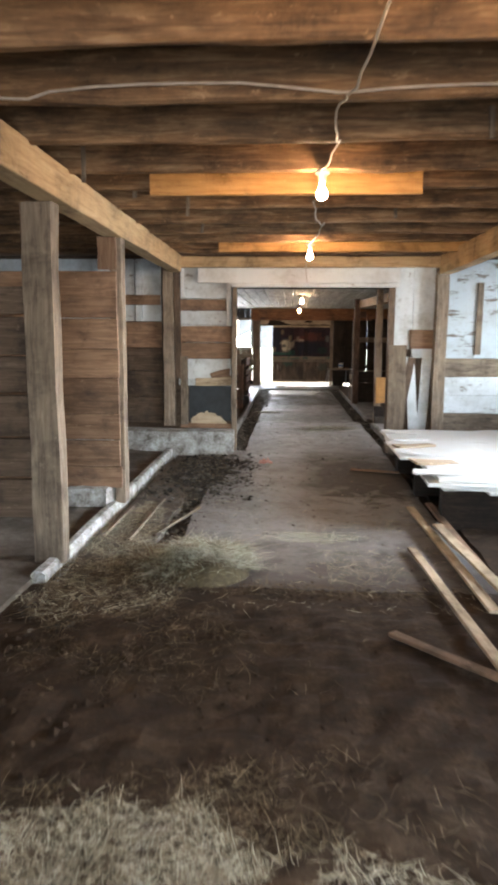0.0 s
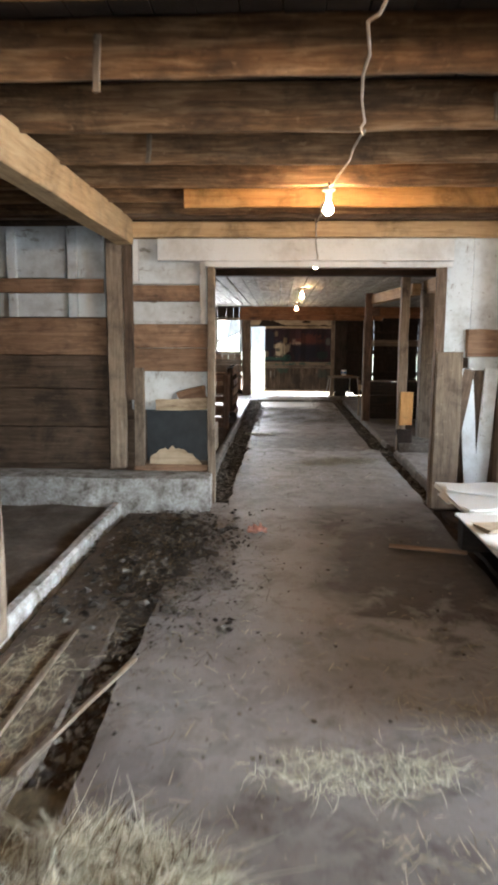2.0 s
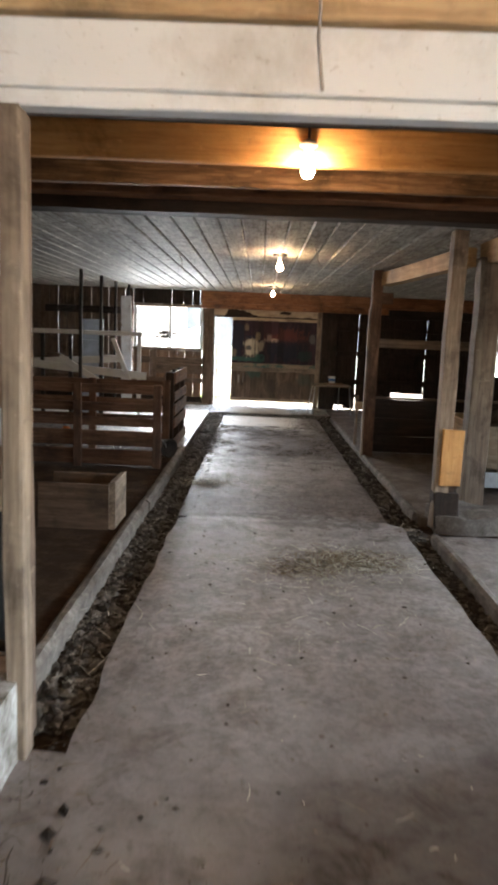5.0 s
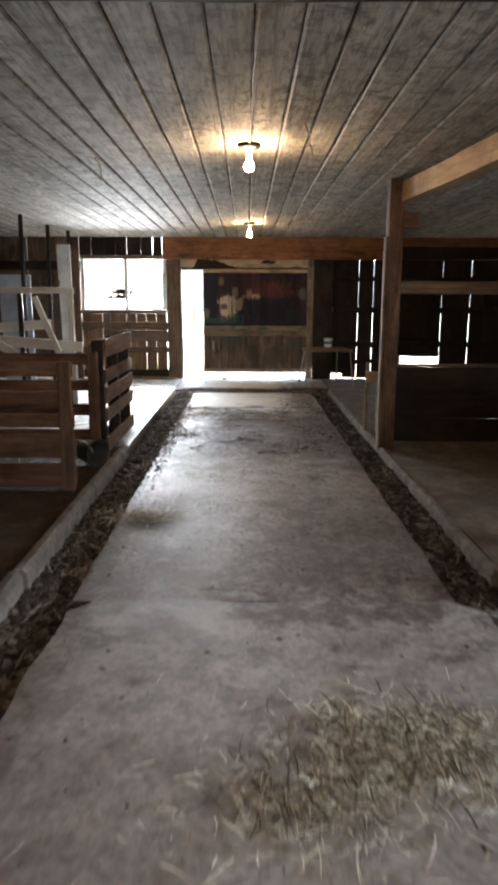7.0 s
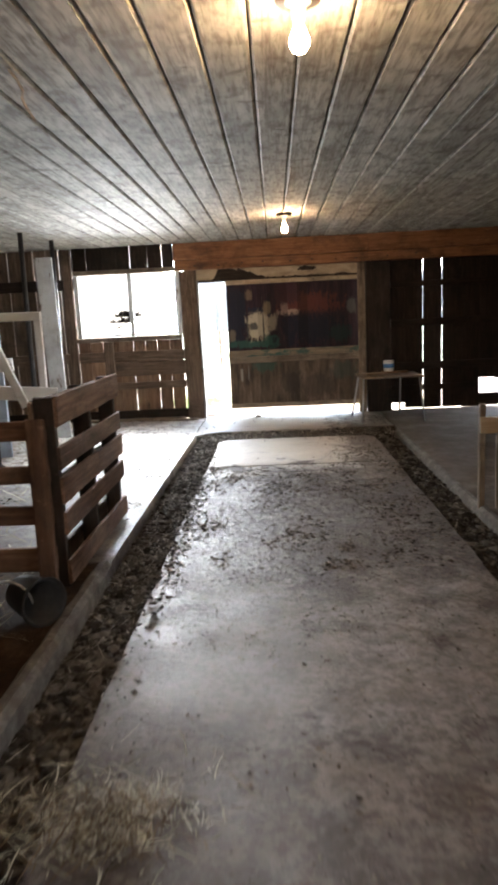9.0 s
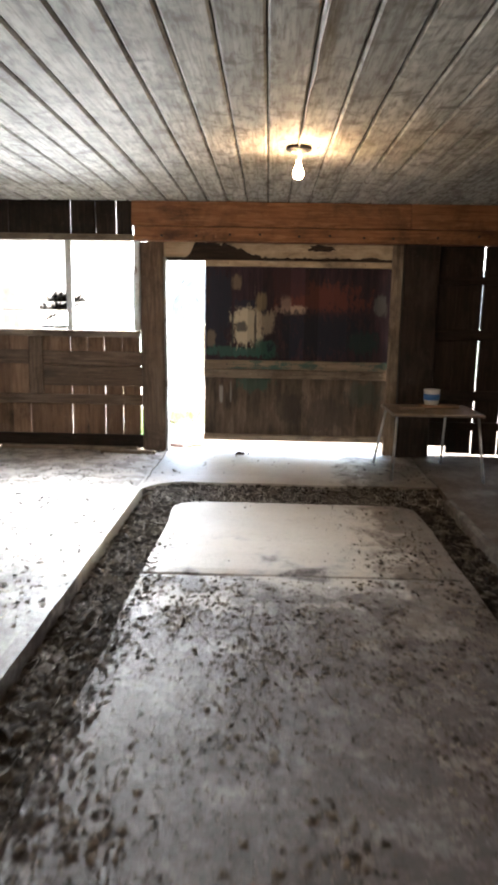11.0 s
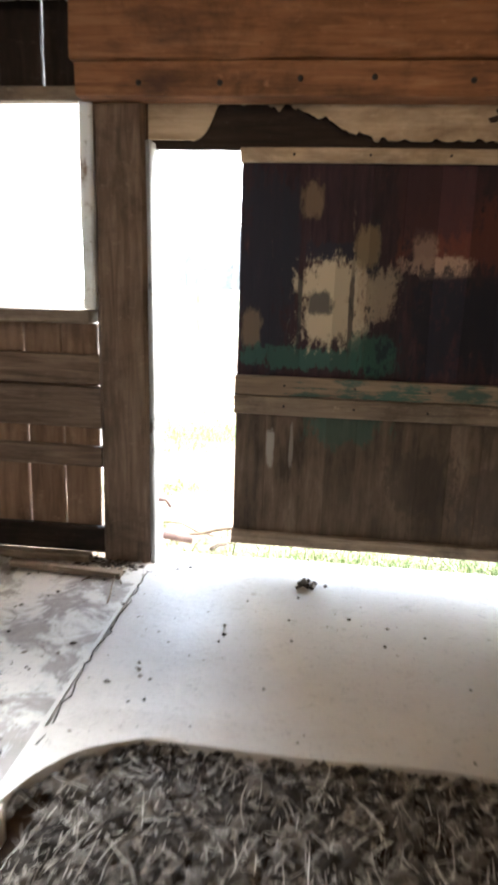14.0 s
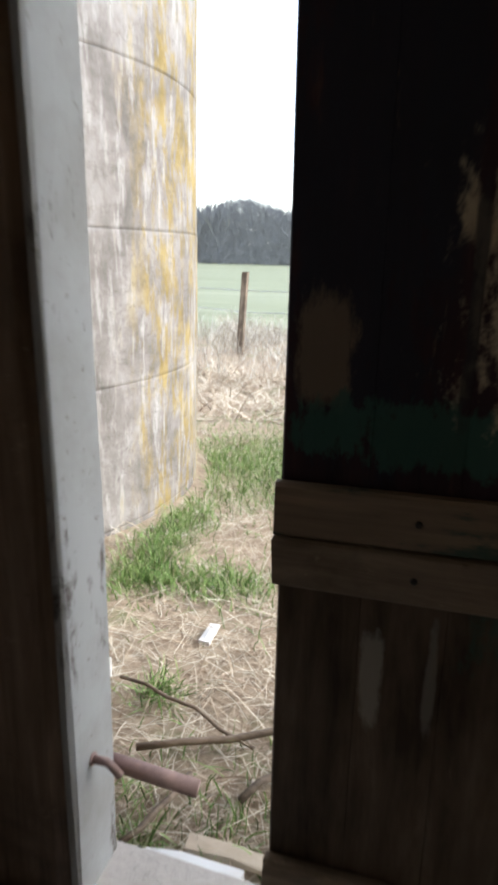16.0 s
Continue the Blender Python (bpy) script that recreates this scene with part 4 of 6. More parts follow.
stall_partition(6.0, "brown plank stall partition with a pale timber post", M_TAN,
                [(1.925, 2.14), (1.735, 1.92), (1.465, 1.73), (1.205, 1.46), (0.885, 1.2), (0.645, 0.88), (0.4, 0.64), (0.2, 0.395)], -1.48, 0.1, 0.06, True)
stall_partition(4.35, "dark plank stall partition with a thick worn post", M_OLD,
                [(1.72, 1.9), (1.45, 1.7), (1.2, 1.44), (0.9, 1.18), (0.62, 0.885), (0.33, 0.6)], -1.53, 0.2, 0.03)

# ---- front-room posts further up and room behind the doorway ----
for y, z0, z1, mt in ((9.98, 2.52, 2.72, M_OLD), (10.72, 2.43, 2.62, M_NEW), (11.36, 2.44, 2.62, M_JOIST)):
    tagged(board("ceiling_joist", -4.6, 6.1, y, y + 0.06, z0, z1, mt, None, 0.008, segs=20), "old joist in the passage behind the doorway", "joist", "passage joists", "structure")
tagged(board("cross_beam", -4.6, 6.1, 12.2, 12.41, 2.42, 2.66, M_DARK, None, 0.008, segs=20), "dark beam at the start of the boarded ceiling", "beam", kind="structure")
tagged(board("cross_beam", -4.6, 6.1, 11.98, 12.16, 2.5, 2.68, M_RED, None, 0.008, segs=20), "reddish brown beam in front of the boarded ceiling", "beam", kind="structure")


def stall_post(x, y, w, d, top, label, material):
    t = thing("stall_post", (x, y, 0), label, "post", "right stall posts")
    board("post", x - w / 2, x + w / 2, y - d / 2, y + d / 2, 0.0, top, material, t, 0.012)
    return t


p1 = stall_post(1.65, 12.72, 0.12, 0.12, 2.44, "grey timber post with a yellow board nailed on", M_GREY)
board("nailed_board", 1.62, 1.8, 12.63, 12.655, 0.37, 0.84, M_NEW, p1, 0.006, "yellow pine board")
board("footing_block", 1.6, 1.8, 12.64, 12.8, 0.0, 0.3, M_DARK, p1, 0.02)
p2 = stall_post(2.1, 13.3, 0.2, 0.18, 2.3, "thick worn grey barn post", M_GREY)
strut("beam", (2.12, 13.45, 2.36), (2.12, 9.5, 2.36), 0.16, 0.2, M_BEAM, p2, 0.008, "pale pine beam on the post")
p3 = stall_post(1.57, 16.12, 0.13, 0.13, 2.44, "orange-brown timber post beside the gutter", M_PEN)
strut("beam", (1.68, 16.1, 2.33), (1.95, 13.45, 2.33), 0.14, 0.17, M_BEAM, p3, 0.008, "pale pine beam on the post")
board("edge_strip", 1.485, 1.505, 16.08, 16.18, 0.0, 1.95, M_GREY, p3, 0.004)
board("bracket", 1.64, 1.78, 16.08, 16.16, 2.02, 2.16, M_PEN, p3, 0.005)

stall = thing("manger_panel", (2.6, 16.35, 0), "low dark plank manger panel with a rail above", "manger")
for z0, z1 in ((0.03, 0.26), (0.265, 0.5), (0.505, 0.76)):
    board("plank", 1.62, 5.9, 16.33, 16.37, z0, z1, M_DARK, stall, 0.006, segs=10)
board("rail", 1.63, 5.9, 16.31, 16.36, 1.45, 1.57, M_OLD, stall, 0.006, segs=10)
board("cap", 1.62, 5.9, 16.3, 16.4, 0.765, 0.79, M_OLD, stall, 0.004, segs=10)

frame_h = thing("stake_frame", (1.58, 16.95, 0), "small pale wooden stake frame beside the gutter", "frame")
board("stake", 1.5, 1.54, 16.93, 16.97, 0.0, 0.75, M_GREY, frame_h, 0.004)
board("stake", 1.62, 1.66, 16.93, 16.97, 0.0, 0.6, M_GREY, frame_h, 0.004)
board("crosspiece", 1.5, 1.68, 16.9, 16.928, 0.55, 0.66, M_PLY, frame_h, 0.004)

box_r = thing("feed_bin", (2.9, 14.4, 0.02), "pale plywood feed bin heaped with dark hay", "bin")
board("front_panel", 2.35, 4.2, 14.0, 14.03, 0.28, 0.72, M_PLY, box_r, 0.004)
board("front_panel", 2.35, 4.2, 14.0, 14.03, 0.08, 0.24, M_WHITE, box_r, 0.004)
board("side_panel", 2.35, 2.38, 14.035, 15.0, 0.05, 0.72, M_PLY, box_r, 0.004)
board("back_panel", 2.35, 4.2, 15.0, 15.03, 0.05, 0.75, M_PLY, box_r, 0.004)
hb = hump(3.3, 14.5, 1.0, 0.55, 0.35)
slab("heap", 2.4, 4.15, 14.04, 14.98, 0.3, 0.62, M_BLACKMUCK, box_r, "dark hay heap", 0.0, 0.03, 0.08, lumps=hb)
for x0 in (4.4,):
    tagged(board("stall_post", x0, x0 + 0.14, 15.6, 15.75, 0.02, 2.44, M_OLD, None, 0.01), "dark timber post in the far stall", "post")
    tagged(board("stall_rail", 2.2, 6.1, 18.6, 18.66, 1.9, 2.05, M_DARK, None, 0.008), "dark rail across the far stalls", "rail")

rubble = slab("stone_footing", 1.62, 3.2, 12.6, 13.0, -0.05, 0.14, M_STONE, None, "", 0.06, 0.06, 0.08)
tagged(rubble, "broken stone footing below the posts", "footing", kind="structure")

# ---- far wall with door and window ----
wall_north = thing("wall_north", (0, 22.1, 0), "weathered barn end wall of vertical boards with gaps", "wall", kind="structure")


def plank_run(cuts, z0, z1, material, y0=22.13, y1=22.16, close=0.009, slit=0.0):
    for k, (x0, x1) in enumerate(cuts):
        if k + 1 < len(cuts) and cuts[k + 1][0] - x1 < close:
            x1 = cuts[k + 1][0] + 0.003
        elif k + 1 < len(cuts) and slit:
            x1 = cuts[k + 1][0] - slit * rng.uniform(0.6, 1.6)
        board("wall_board", x0, x1, y0, y1, z0 + rng.uniform(0, 0.03), z1, material, wall_north, 0.004, segs=4)


plank_run([(-4.7, -4.52), (-4.515, -4.33), (-4.32, -4.15), (-4.145, -3.97), (-3.965, -3.78), (-3.772, -3.6), (-3.59, -3.41), (-3.405, -3.23), (-3.22, -3.05), (-3.04, -2.87), (-2.86, -2.69)], 0.0, 2.9, M_OLD)
plank_run([(-2.68, -2.52), (-2.515, -2.385), (-2.32, -2.1), (-2.095, -1.9), (-1.89, -1.725), (-1.715, -1.555), (-1.545, -1.37), (-1.362, -1.187)], 0.01, 1.15, M_TAN, close=0.006, slit=0.005)
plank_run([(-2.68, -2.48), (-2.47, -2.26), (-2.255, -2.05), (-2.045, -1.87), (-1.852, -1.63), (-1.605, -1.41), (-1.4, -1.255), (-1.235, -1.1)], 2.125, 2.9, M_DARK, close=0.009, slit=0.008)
for x0, x1, z0, z1, mt in ((-4.6, -1.16, 0.87, 1.01, M_OLD), (-2.3, -1.16, 0.66, 0.86, M_OLD), (-4.6, -1.16, 0.47, 0.57, M_OLD), (-4.6, -1.14, 0.03, 0.16, M_DARK), (-4.6, -2.66, 1.9, 2.05, M_DARK)):
    board("girt", x0, x1, 22.085, 22.127, z0, z1, mt, wall_north, 0.006)
board("stud", -2.3, -2.16, 22.05, 22.083, 0.58, 1.15, M_OLD, wall_north)
board("stud", -2.8, -2.68, 22.05, 22.083, 0.0, 2.45, M_OLD, wall_north, 0.008)
board("sill_scrap", -2.6, -1.2, 21.99, 22.05, 0.012, 0.05, M_GREY, wall_north, 0.01)
# jamb post with its painted casing
board("jamb_post", -1.16, -0.928, 22.06, 22.2, 0.0, 2.083, M_OLD, wall_north, 0.008, "dark worn jamb post", bevel=0.02, lean=(0, -0.5, 0))
board("casing", -0.925, -0.9, 22.07, 22.23, 0.0, 1.94, M_CASING, wall_north, 0.008, "pale flaking painted casing", lean=(0, -0.5, 0))
board("beam_lower", -1.2, 6.1, 21.96, 22.1, 2.085, 2.215, M_RED, wall_north, 0.006, "reddish brown beam", segs=16)
board("beam_upper", -1.22, 1.44, 21.95, 22.1, 2.22, 2.449, M_RED, wall_north, 0.006, segs=8)
board("beam_upper", 1.447, 6.1, 21.95, 22.1, 2.22, 2.449, M_RED, wall_north, 0.006, segs=8)
board("backing", -1.1, 1.75, 22.155, 22.185, 1.916, 2.9, M_DARK, wall_north, 0.003)
board("door_stop", 1.305, 1.408, 22.05, 22.098, 0.0, 2.083, M_GREY, wall_north, 0.004)
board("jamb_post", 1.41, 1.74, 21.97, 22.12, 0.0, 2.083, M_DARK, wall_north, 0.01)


def torn_sheet():
    """A fibreboard strip with a torn lower edge and a ragged hole."""
    r = random.Random(11)
    nx, x0, x1 = 240, -0.93, 1.33
    vs, fs = [], []
    tear = 0.0
    for i in range(nx + 1):
        x = x0 + (x1 - x0) * i / nx
        tear = 0.8 * tear + r.uniform(-0.004, 0.004)
        low = 1.945 + 0.5 * abs(tear)
        rag = 0.025 * noise.noise(Vector((x * 9, 2, 1))) + 0.02 * noise.noise(Vector((x * 31, 2, 1)))
        if -0.76 < x < 0.03:
            low = 1.94 + (0.15 + 1.5 * rag) * min(1, ((x + 0.76) / 0.14) ** 2, max(0.0, (0.03 - x) / 0.36)) + tear
            if -0.04 < x:
                low += 0.025
        elif 0.05 < x < 1.2:
            low += 0.03 * max(0.0, noise.noise(Vector((x * 5, 0, 1)))) + 0.03 * max(0.0, noise.noise(Vector((x * 23, 4, 1))))
        low = min(max(low, 1.93), 2.088)
        for y in (22.1, 22.112):
            vs += [(x, y, low), (x, y, 2.09)]
    for i in range(nx):
        a = i * 4
        fs += [(a, a + 4, a + 5, a + 1), (a + 2, a + 3, a + 7, a + 6), (a, a + 2, a + 6, a + 4)]
    # flat dark patch on the strip, painting the shade of a ragged hole
    hole = [(0.62 + 0.13 * (math.cos(a) + 0.25 * r.uniform(-1, 1)), 22.096, 2.045 + 0.032 * (math.sin(a) + 0.35 * r.uniform(-1, 1))) for a in [2 * math.pi * k / 22 for k in range(22)]]
    part("hole", (hole, [tuple(range(22))]), M_DARK, wall_north, "flat dark patch imitating a shaded hole in the strip")
    return part("torn_sheet", (vs, fs), M_PLY, wall_north, "torn tan fibreboard strip")


torn_sheet()
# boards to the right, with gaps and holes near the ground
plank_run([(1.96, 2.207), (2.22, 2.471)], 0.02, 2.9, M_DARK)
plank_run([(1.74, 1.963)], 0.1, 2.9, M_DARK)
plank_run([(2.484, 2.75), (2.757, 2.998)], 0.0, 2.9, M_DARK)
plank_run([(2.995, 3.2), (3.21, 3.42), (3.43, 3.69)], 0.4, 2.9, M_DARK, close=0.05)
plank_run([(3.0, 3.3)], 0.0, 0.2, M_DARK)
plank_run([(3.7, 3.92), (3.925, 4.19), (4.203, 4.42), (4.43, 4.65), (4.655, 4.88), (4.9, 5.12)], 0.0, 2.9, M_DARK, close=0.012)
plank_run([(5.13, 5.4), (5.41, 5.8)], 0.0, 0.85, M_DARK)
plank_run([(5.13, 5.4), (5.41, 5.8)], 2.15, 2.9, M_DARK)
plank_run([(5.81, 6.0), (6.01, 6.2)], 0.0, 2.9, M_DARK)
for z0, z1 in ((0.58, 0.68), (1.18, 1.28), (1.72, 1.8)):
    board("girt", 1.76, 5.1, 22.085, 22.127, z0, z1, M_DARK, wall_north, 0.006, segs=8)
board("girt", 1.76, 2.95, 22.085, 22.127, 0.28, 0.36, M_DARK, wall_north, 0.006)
board("muntin", 5.1, 5.85, 22.1, 22.127, 1.45, 1.52, M_DARK, wall_north, 0.004)

window = thing("window_1", (-1.9, 22.1, 1.2), "two-light wooden window with dusty glass and a pale frame", "window", kind="structure")
board("window_frame", -2.66, -1.165, 22.06, 22.128, 2.09, 2.15, M_GREY, window, 0.004)
board("window_frame", -2.66, -2.6, 22.06, 22.14, 1.22, 2.088, M_WHITE, window, 0.004)
board("window_frame", -1.225, -1.17, 22.06, 22.14, 1.22, 2.088, M_WHITE, window, 0.004)
board("mullion", -1.9, -1.84, 22.06, 22.13, 1.22, 2.088, M_WHITE, window, 0.004)
board("window_sill", -2.68, -1.18, 22.0, 22.14, 1.155, 1.215, M_GREY, window, 0.005)
for x0, x1 in ((-2.598, -1.902), (-1.838, -1.227)):
    g = board("pane", x0, x1, 22.105, 22.11, 1.218, 2.087, M_GLASS, window, 0.0, bevel=0.001)
    g.visible_shadow = False
ivy = straws("dead_creeper", 420, blob(-1.98, 22.2, 0.07, 0.02, 1.3), 0.03, 0.09, 0.03, M_BLACKMUCK, None, 5, 0.9)
straws("dead_creeper", 160, blob(-2.02, 22.2, 0.07, 0.02, 1.24), 0.03, 0.08, 0.03, M_BLACKMUCK, ivy, 6, 0.9)
straws("dead_creeper", 520, blob(-1.96, 22.2, 0.06, 0.02, 1.5), 0.03, 0.1, 0.03, M_BLACKMUCK, ivy, 8, 0.9)
straws("dead_creeper", 260, blob(-1.97, 22.2, 0.09, 0.02, 1.42), 0.03, 0.09, 0.03, M_BLACKMUCK, ivy, 7, 0.9)
tagged(ivy, "dark dead creeper leaves behind the window glass", "creeper", kind="stuff")


def barn_door():
    d = thing("door_1", (0.39, 22.15, 0.12), "half-open sliding plank door splashed with old paint", "door", kind="structure")
    x, n = -0.525, 13
    w = 1.845 / n
    for i in range(n):
        a, b = x + i * w - 0.002, x + (i + 1) * w + 0.002
        dz = rng.uniform(-0.004, 0.004)
        board("plank", a, b, 22.155, 22.18, 0.86, 1.91 + dz, M_DOOR_UP, d, 0.0015, segs=4, bevel=0.004)
        board("plank", a, b, 22.155, 22.18, 0.13, 0.855, M_DOOR_LOW, d, 0.0015, segs=3, bevel=0.004)
    board("rail", -0.53, 1.325, 22.12, 22.152, 1.865, 1.925, M_PLY, d, 0.003)
    mid = board("rail", -0.53, 1.325, 22.122, 22.152, 0.855, 0.945, M_DOOR_RAIL, d, 0.003)
    board("rail", -0.53, 1.325, 22.118, 22.152, 0.765, 0.852, M_GREY, d, 0.003)
    board("rail", -0.53, 1.325, 22.12, 22.152, 0.12, 0.185, M_GREY, d, 0.003)
    for xx in (-0.3, 0.02, 0.35, 0.7, 1.05):
        for zz in (0.81, 0.905, 1.895):
            lathe("nail", [(0.006, 0), (0.006, 0.004), (0.002, 0.006)], M_IRON, (0, 0, 0), d, sides=6, m=Matrix.Translation((xx, 22.117, zz)) @ pose(0, 0, 0, 90))
    return d


M_DOOR_RAIL = flaked("green_flaked_rail", (0.05, 0.1, 0.08), (0.27, 0.2, 0.14), 0.47, (0.08, 0.07, 0.06))
barn_door()

for k, x in enumerate((-0.95, -0.62, -0.3, 0.02, 0.36, 0.7, 1.02, 1.3, 1.72, 2.1)):
    lathe("bolt_head", [(0.012, 0), (0.011, 0.006), (0.004, 0.009)], M_IRON, (0, 0, 0), wall_north, sides=8, m=Matrix.Translation((x + rng.uniform(-0.03, 0.03), 21.958, 2.15 + rng.uniform(-0.02, 0.02))) @ pose(0, 0, 0, 90))
tagged(clods("jamb_debris", 520, blob(-1.12, 21.99, 0.09, 0.05, 0.006), 0.003, 0.022, M_BLACKMUCK, None, 161, 0.4), "dark crumbled dirt at the foot of the jamb post", "litter", kind="stuff")
tagged(clods("wall_debris", 900, blob(-1.9, 22.0, 0.4, 0.06, 0.006), 0.003, 0.02, M_CLOD, None, 162, 0.4), "dry muck along the foot of the end wall", "litter", kind="stuff")
for k, (a, b) in enumerate((((-1.08, 21.97, 0.02), (-0.98, 21.8, 0.015)), ((-1.0, 21.95, 0.02), (-1.16, 21.78, 0.02)), ((-0.98, 21.6, 0.015), (-1.04, 21.93, 0.03)))):
    tagged(tube("dry_twig", wander(a, b, 5, -0.008, 0.006, 170 + k), 0.0035, M_GREY, None, sides=5), "thin dry twig on the concrete by the jamb", "twig", "twigs by the jamb")

bolt = thing("rusty_bolt", (-0.9, 22.1, 0.33), "rusty bent bolt in the door casing", "bolt")
tube("shank", [(-0.9, 22.14, 0.31), (-0.86, 22.14, 0.31), (-0.845, 22.145, 0.29), (-0.84, 22.15, 0.275)], 0.009, M_RUST, bolt)
lathe("head", [(0.013, 0), (0.015, 0.006), (0.011, 0.012)], M_RUST, (0, 0, 0), bolt, sides=8, m=Matrix.Translation((-0.89, 22.14, 0.31)) @ pose(0, 0, 0, 0, -90, 0))

# ---- lamps ----
def cable(pts, seed, name="cable", label="slack old lamp cable along the ceiling"):
    return tagged(tube(name, pts, 0.006, M_CORD, None, sides=6), label, "cable")


def hanging_lamp(x, y, z, top, label):
    """A bare bulb in a holder that hangs with its bottom at z."""
    l = thing("bare_bulb_lamp", (x, y, top), label, "lamp", "ceiling lamps")
    h = lathe("holder", [(0.02, 0.1), (0.024, 0.12), (0.026, 0.15), (0.045, 0.155), (0.045, 0.17), (0.02, 0.185)], M_PORC, (x, y, z), l, "cream lamp holder")
    if top < 2.5:
        lathe("base_plate", [(0.075, 0.0), (0.08, 0.006), (0.08, 0.022)], M_IRON, (x, y, top - 0.025), l, "dark ceiling plate")
    lathe("bulb", [(0.012, 0.105), (0.014, 0.085), (0.026, 0.06), (0.035, 0.038), (0.034, 0.02), (0.022, 0.004), (0.006, -0.003)], M_BULB_FRONT if y < 12 else M_BULB_FAR, (x, y, z), h, "glowing warm bulb")
    if top - z > 0.2:
        lathe("stem", [(0.008, 0.185), (0.008, top - z)], M_IRON, (x, y, z), l, sides=8)
    return l


# this first bulb hangs out of view, added to brighten the near joists
hanging_lamp(0.3, 1.62, 2.47, 2.665, "bare glowing bulb hanging from a joist")
hanging_lamp(0.195, 4.37, 2.445, 2.635, "bare glowing bulb hanging from a joist")
hanging_lamp(0.215, 7.66, 2.425, 2.635, "bare glowing bulb hanging from a joist")
hanging_lamp(0.28, 10.68, 2.36, 2.6, "bare glowing bulb on a joist behind the doorway")
hanging_lamp(0.26, 14.8, 2.27, 2.45, "bare glowing bulb on the boarded ceiling")
hanging_lamp(0.28, 19.74, 2.26, 2.45, "bare glowing bulb on the boarded ceiling")
cable([(0.3, 1.6, 2.7), (0.3, 1.9, 2.61)] + wander((0.28, 2.5, 2.6), (0.21, 3.06, 2.61), 5, 0.03, 0.012, 1) + wander((0.2, 3.12, 2.6), (0.25, 3.72, 2.615), 6, 0.035, 0.01, 12) + wander((0.24, 3.79, 2.61), (0.195, 4.37, 2.62), 5, 0.015, 0.008, 2), 1)
cable(wander((0.195, 4.42, 2.6), (0.19, 5.05, 2.57), 5, 0.02, 0.012, 3) + wander((0.16, 5.1, 2.57), (0.3, 6.42, 2.6), 7, 0.05, 0.015, 13) + [(0.31, 6.44, 2.625)] + wander((0.3, 6.5, 2.62), (0.215, 7.66, 2.6), 6, 0.03, 0.012, 4), 3)
cable(wander((0.215, 7.7, 2.6), (0.2, 9.12, 2.61), 6, 0.04, 0.015, 5) + [(0.2, 9.17, 2.65), (0.205, 9.19, 2.64), (0.21, 9.19, 2.5), (0.21, 9.22, 2.45), (0.23, 9.22, 2.3)], 5)
cable(wander((-2.4, 3.04, 2.66), (-1.2, 3.04, 2.64), 6, -0.015, 0.012, 8) + wander((-1.1, 3.04, 2.67), (0.2, 3.04, 2.65), 6, -0.04, 0.006, 18) + wander((0.25, 3.04, 2.65), (1.1, 3.04, 2.68), 5, -0.01, 0.006, 28), 8)
cable(wander((1.0, 2.7, 2.84), (1.0, 3.04, 2.62), 4, 0.02, 0.015, 9) + wander((1.0, 3.05, 2.6), (0.97, 3.1, 2.46), 4, 0.0, 0.015, 19), 9, "loose_wire", "short loose wire hanging from a joist")
cable(wander((0.29, 12.5, 2.43), (0.26, 14.78, 2.44), 8, 0.0, 0.006, 10), 10)
cable(wander((0.3, 17.5, 2.44), (0.28, 19.72, 2.44), 8, 0.0, 0.006, 11), 11)
for i, (x, y) in enumerate(((-0.92, 15.3), (0.6, 14.2))):
    cable(wander((x, y, 2.45), (x + 0.06, y + 0.1, 2.27), 5, 0.0, 0.015, 20 + i), 20, "hanging_hook_wire", "thin wire hook hanging from the boarded ceiling")

tagged(board("loose_board", -2.1, -0.75, 9.0, 9.18, 2.79, 2.83, M_OLD, None, 0.01), "loose dark board lying on top of the doorway joist", "board")
for i, (x, y, l) in enumerate(((-1.35, 4.42, 0.22), (-1.15, 5.05, 0.2), (-0.85, 5.71, 0.22), (1.05, 3.72, 0.16), (-0.9, 7.09, 0.16), (-1.9, 3.05, 0.2), (0.95, 6.43, 0.13))):
    tagged(strut("hanging_lath", (x, y - 0.012, 2.64 + 0.15), (x + rng.uniform(-0.02, 0.02), y - 0.014, 2.64 + 0.15 - l), 0.03, 0.012, M_GREY, None, 0.004), "short split lath nailed to a ceiling joist", "lath", "joist laths")

# ---- things on the right of the front room ----
def plank_stack():
    st = thing("board_stack", (2.0, 6.7, 0), "stack of broken white sheet boards on timber bearers", "board stack")
    for y in (5.5, 6.7, 7.9):
        board("bearer", 1.3, 3.6, y, y + 0.12, -0.02, 0.34, M_DARK, st, 0.01)
    r = random.Random(5)
    z = 0.345
    for k in range(4):
        y = 5.15 + 0.05 * r.random()
        while y < 8.1:
            w = r.uniform(0.32, 0.7) if k < 3 else 0.98
            x0 = 1.12 + r.uniform(-0.08, 0.34) + 0.08 * (3 - k) * r.random()
            board("sheet", x0, 3.7, y, min(y + w - 0.01, 8.3), z, z + 0.03, M_SHEET, st, 0.018, segs=12, bevel=0.004)
            y += w
        z += 0.034
    for k in range(6):
        y = 5.3 + 0.47 * k
        board("splinter", 1.0 + r.uniform(0, 0.2), 1.5, y, y + r.uniform(0.1, 0.22), z, z + 0.018, r.choice((M_PLY, M_SHEET, M_TAN)), st, 0.025, "broken offcut", lean=(0, r.uniform(-3, 4), r.uniform(-25, 25)))
    return st


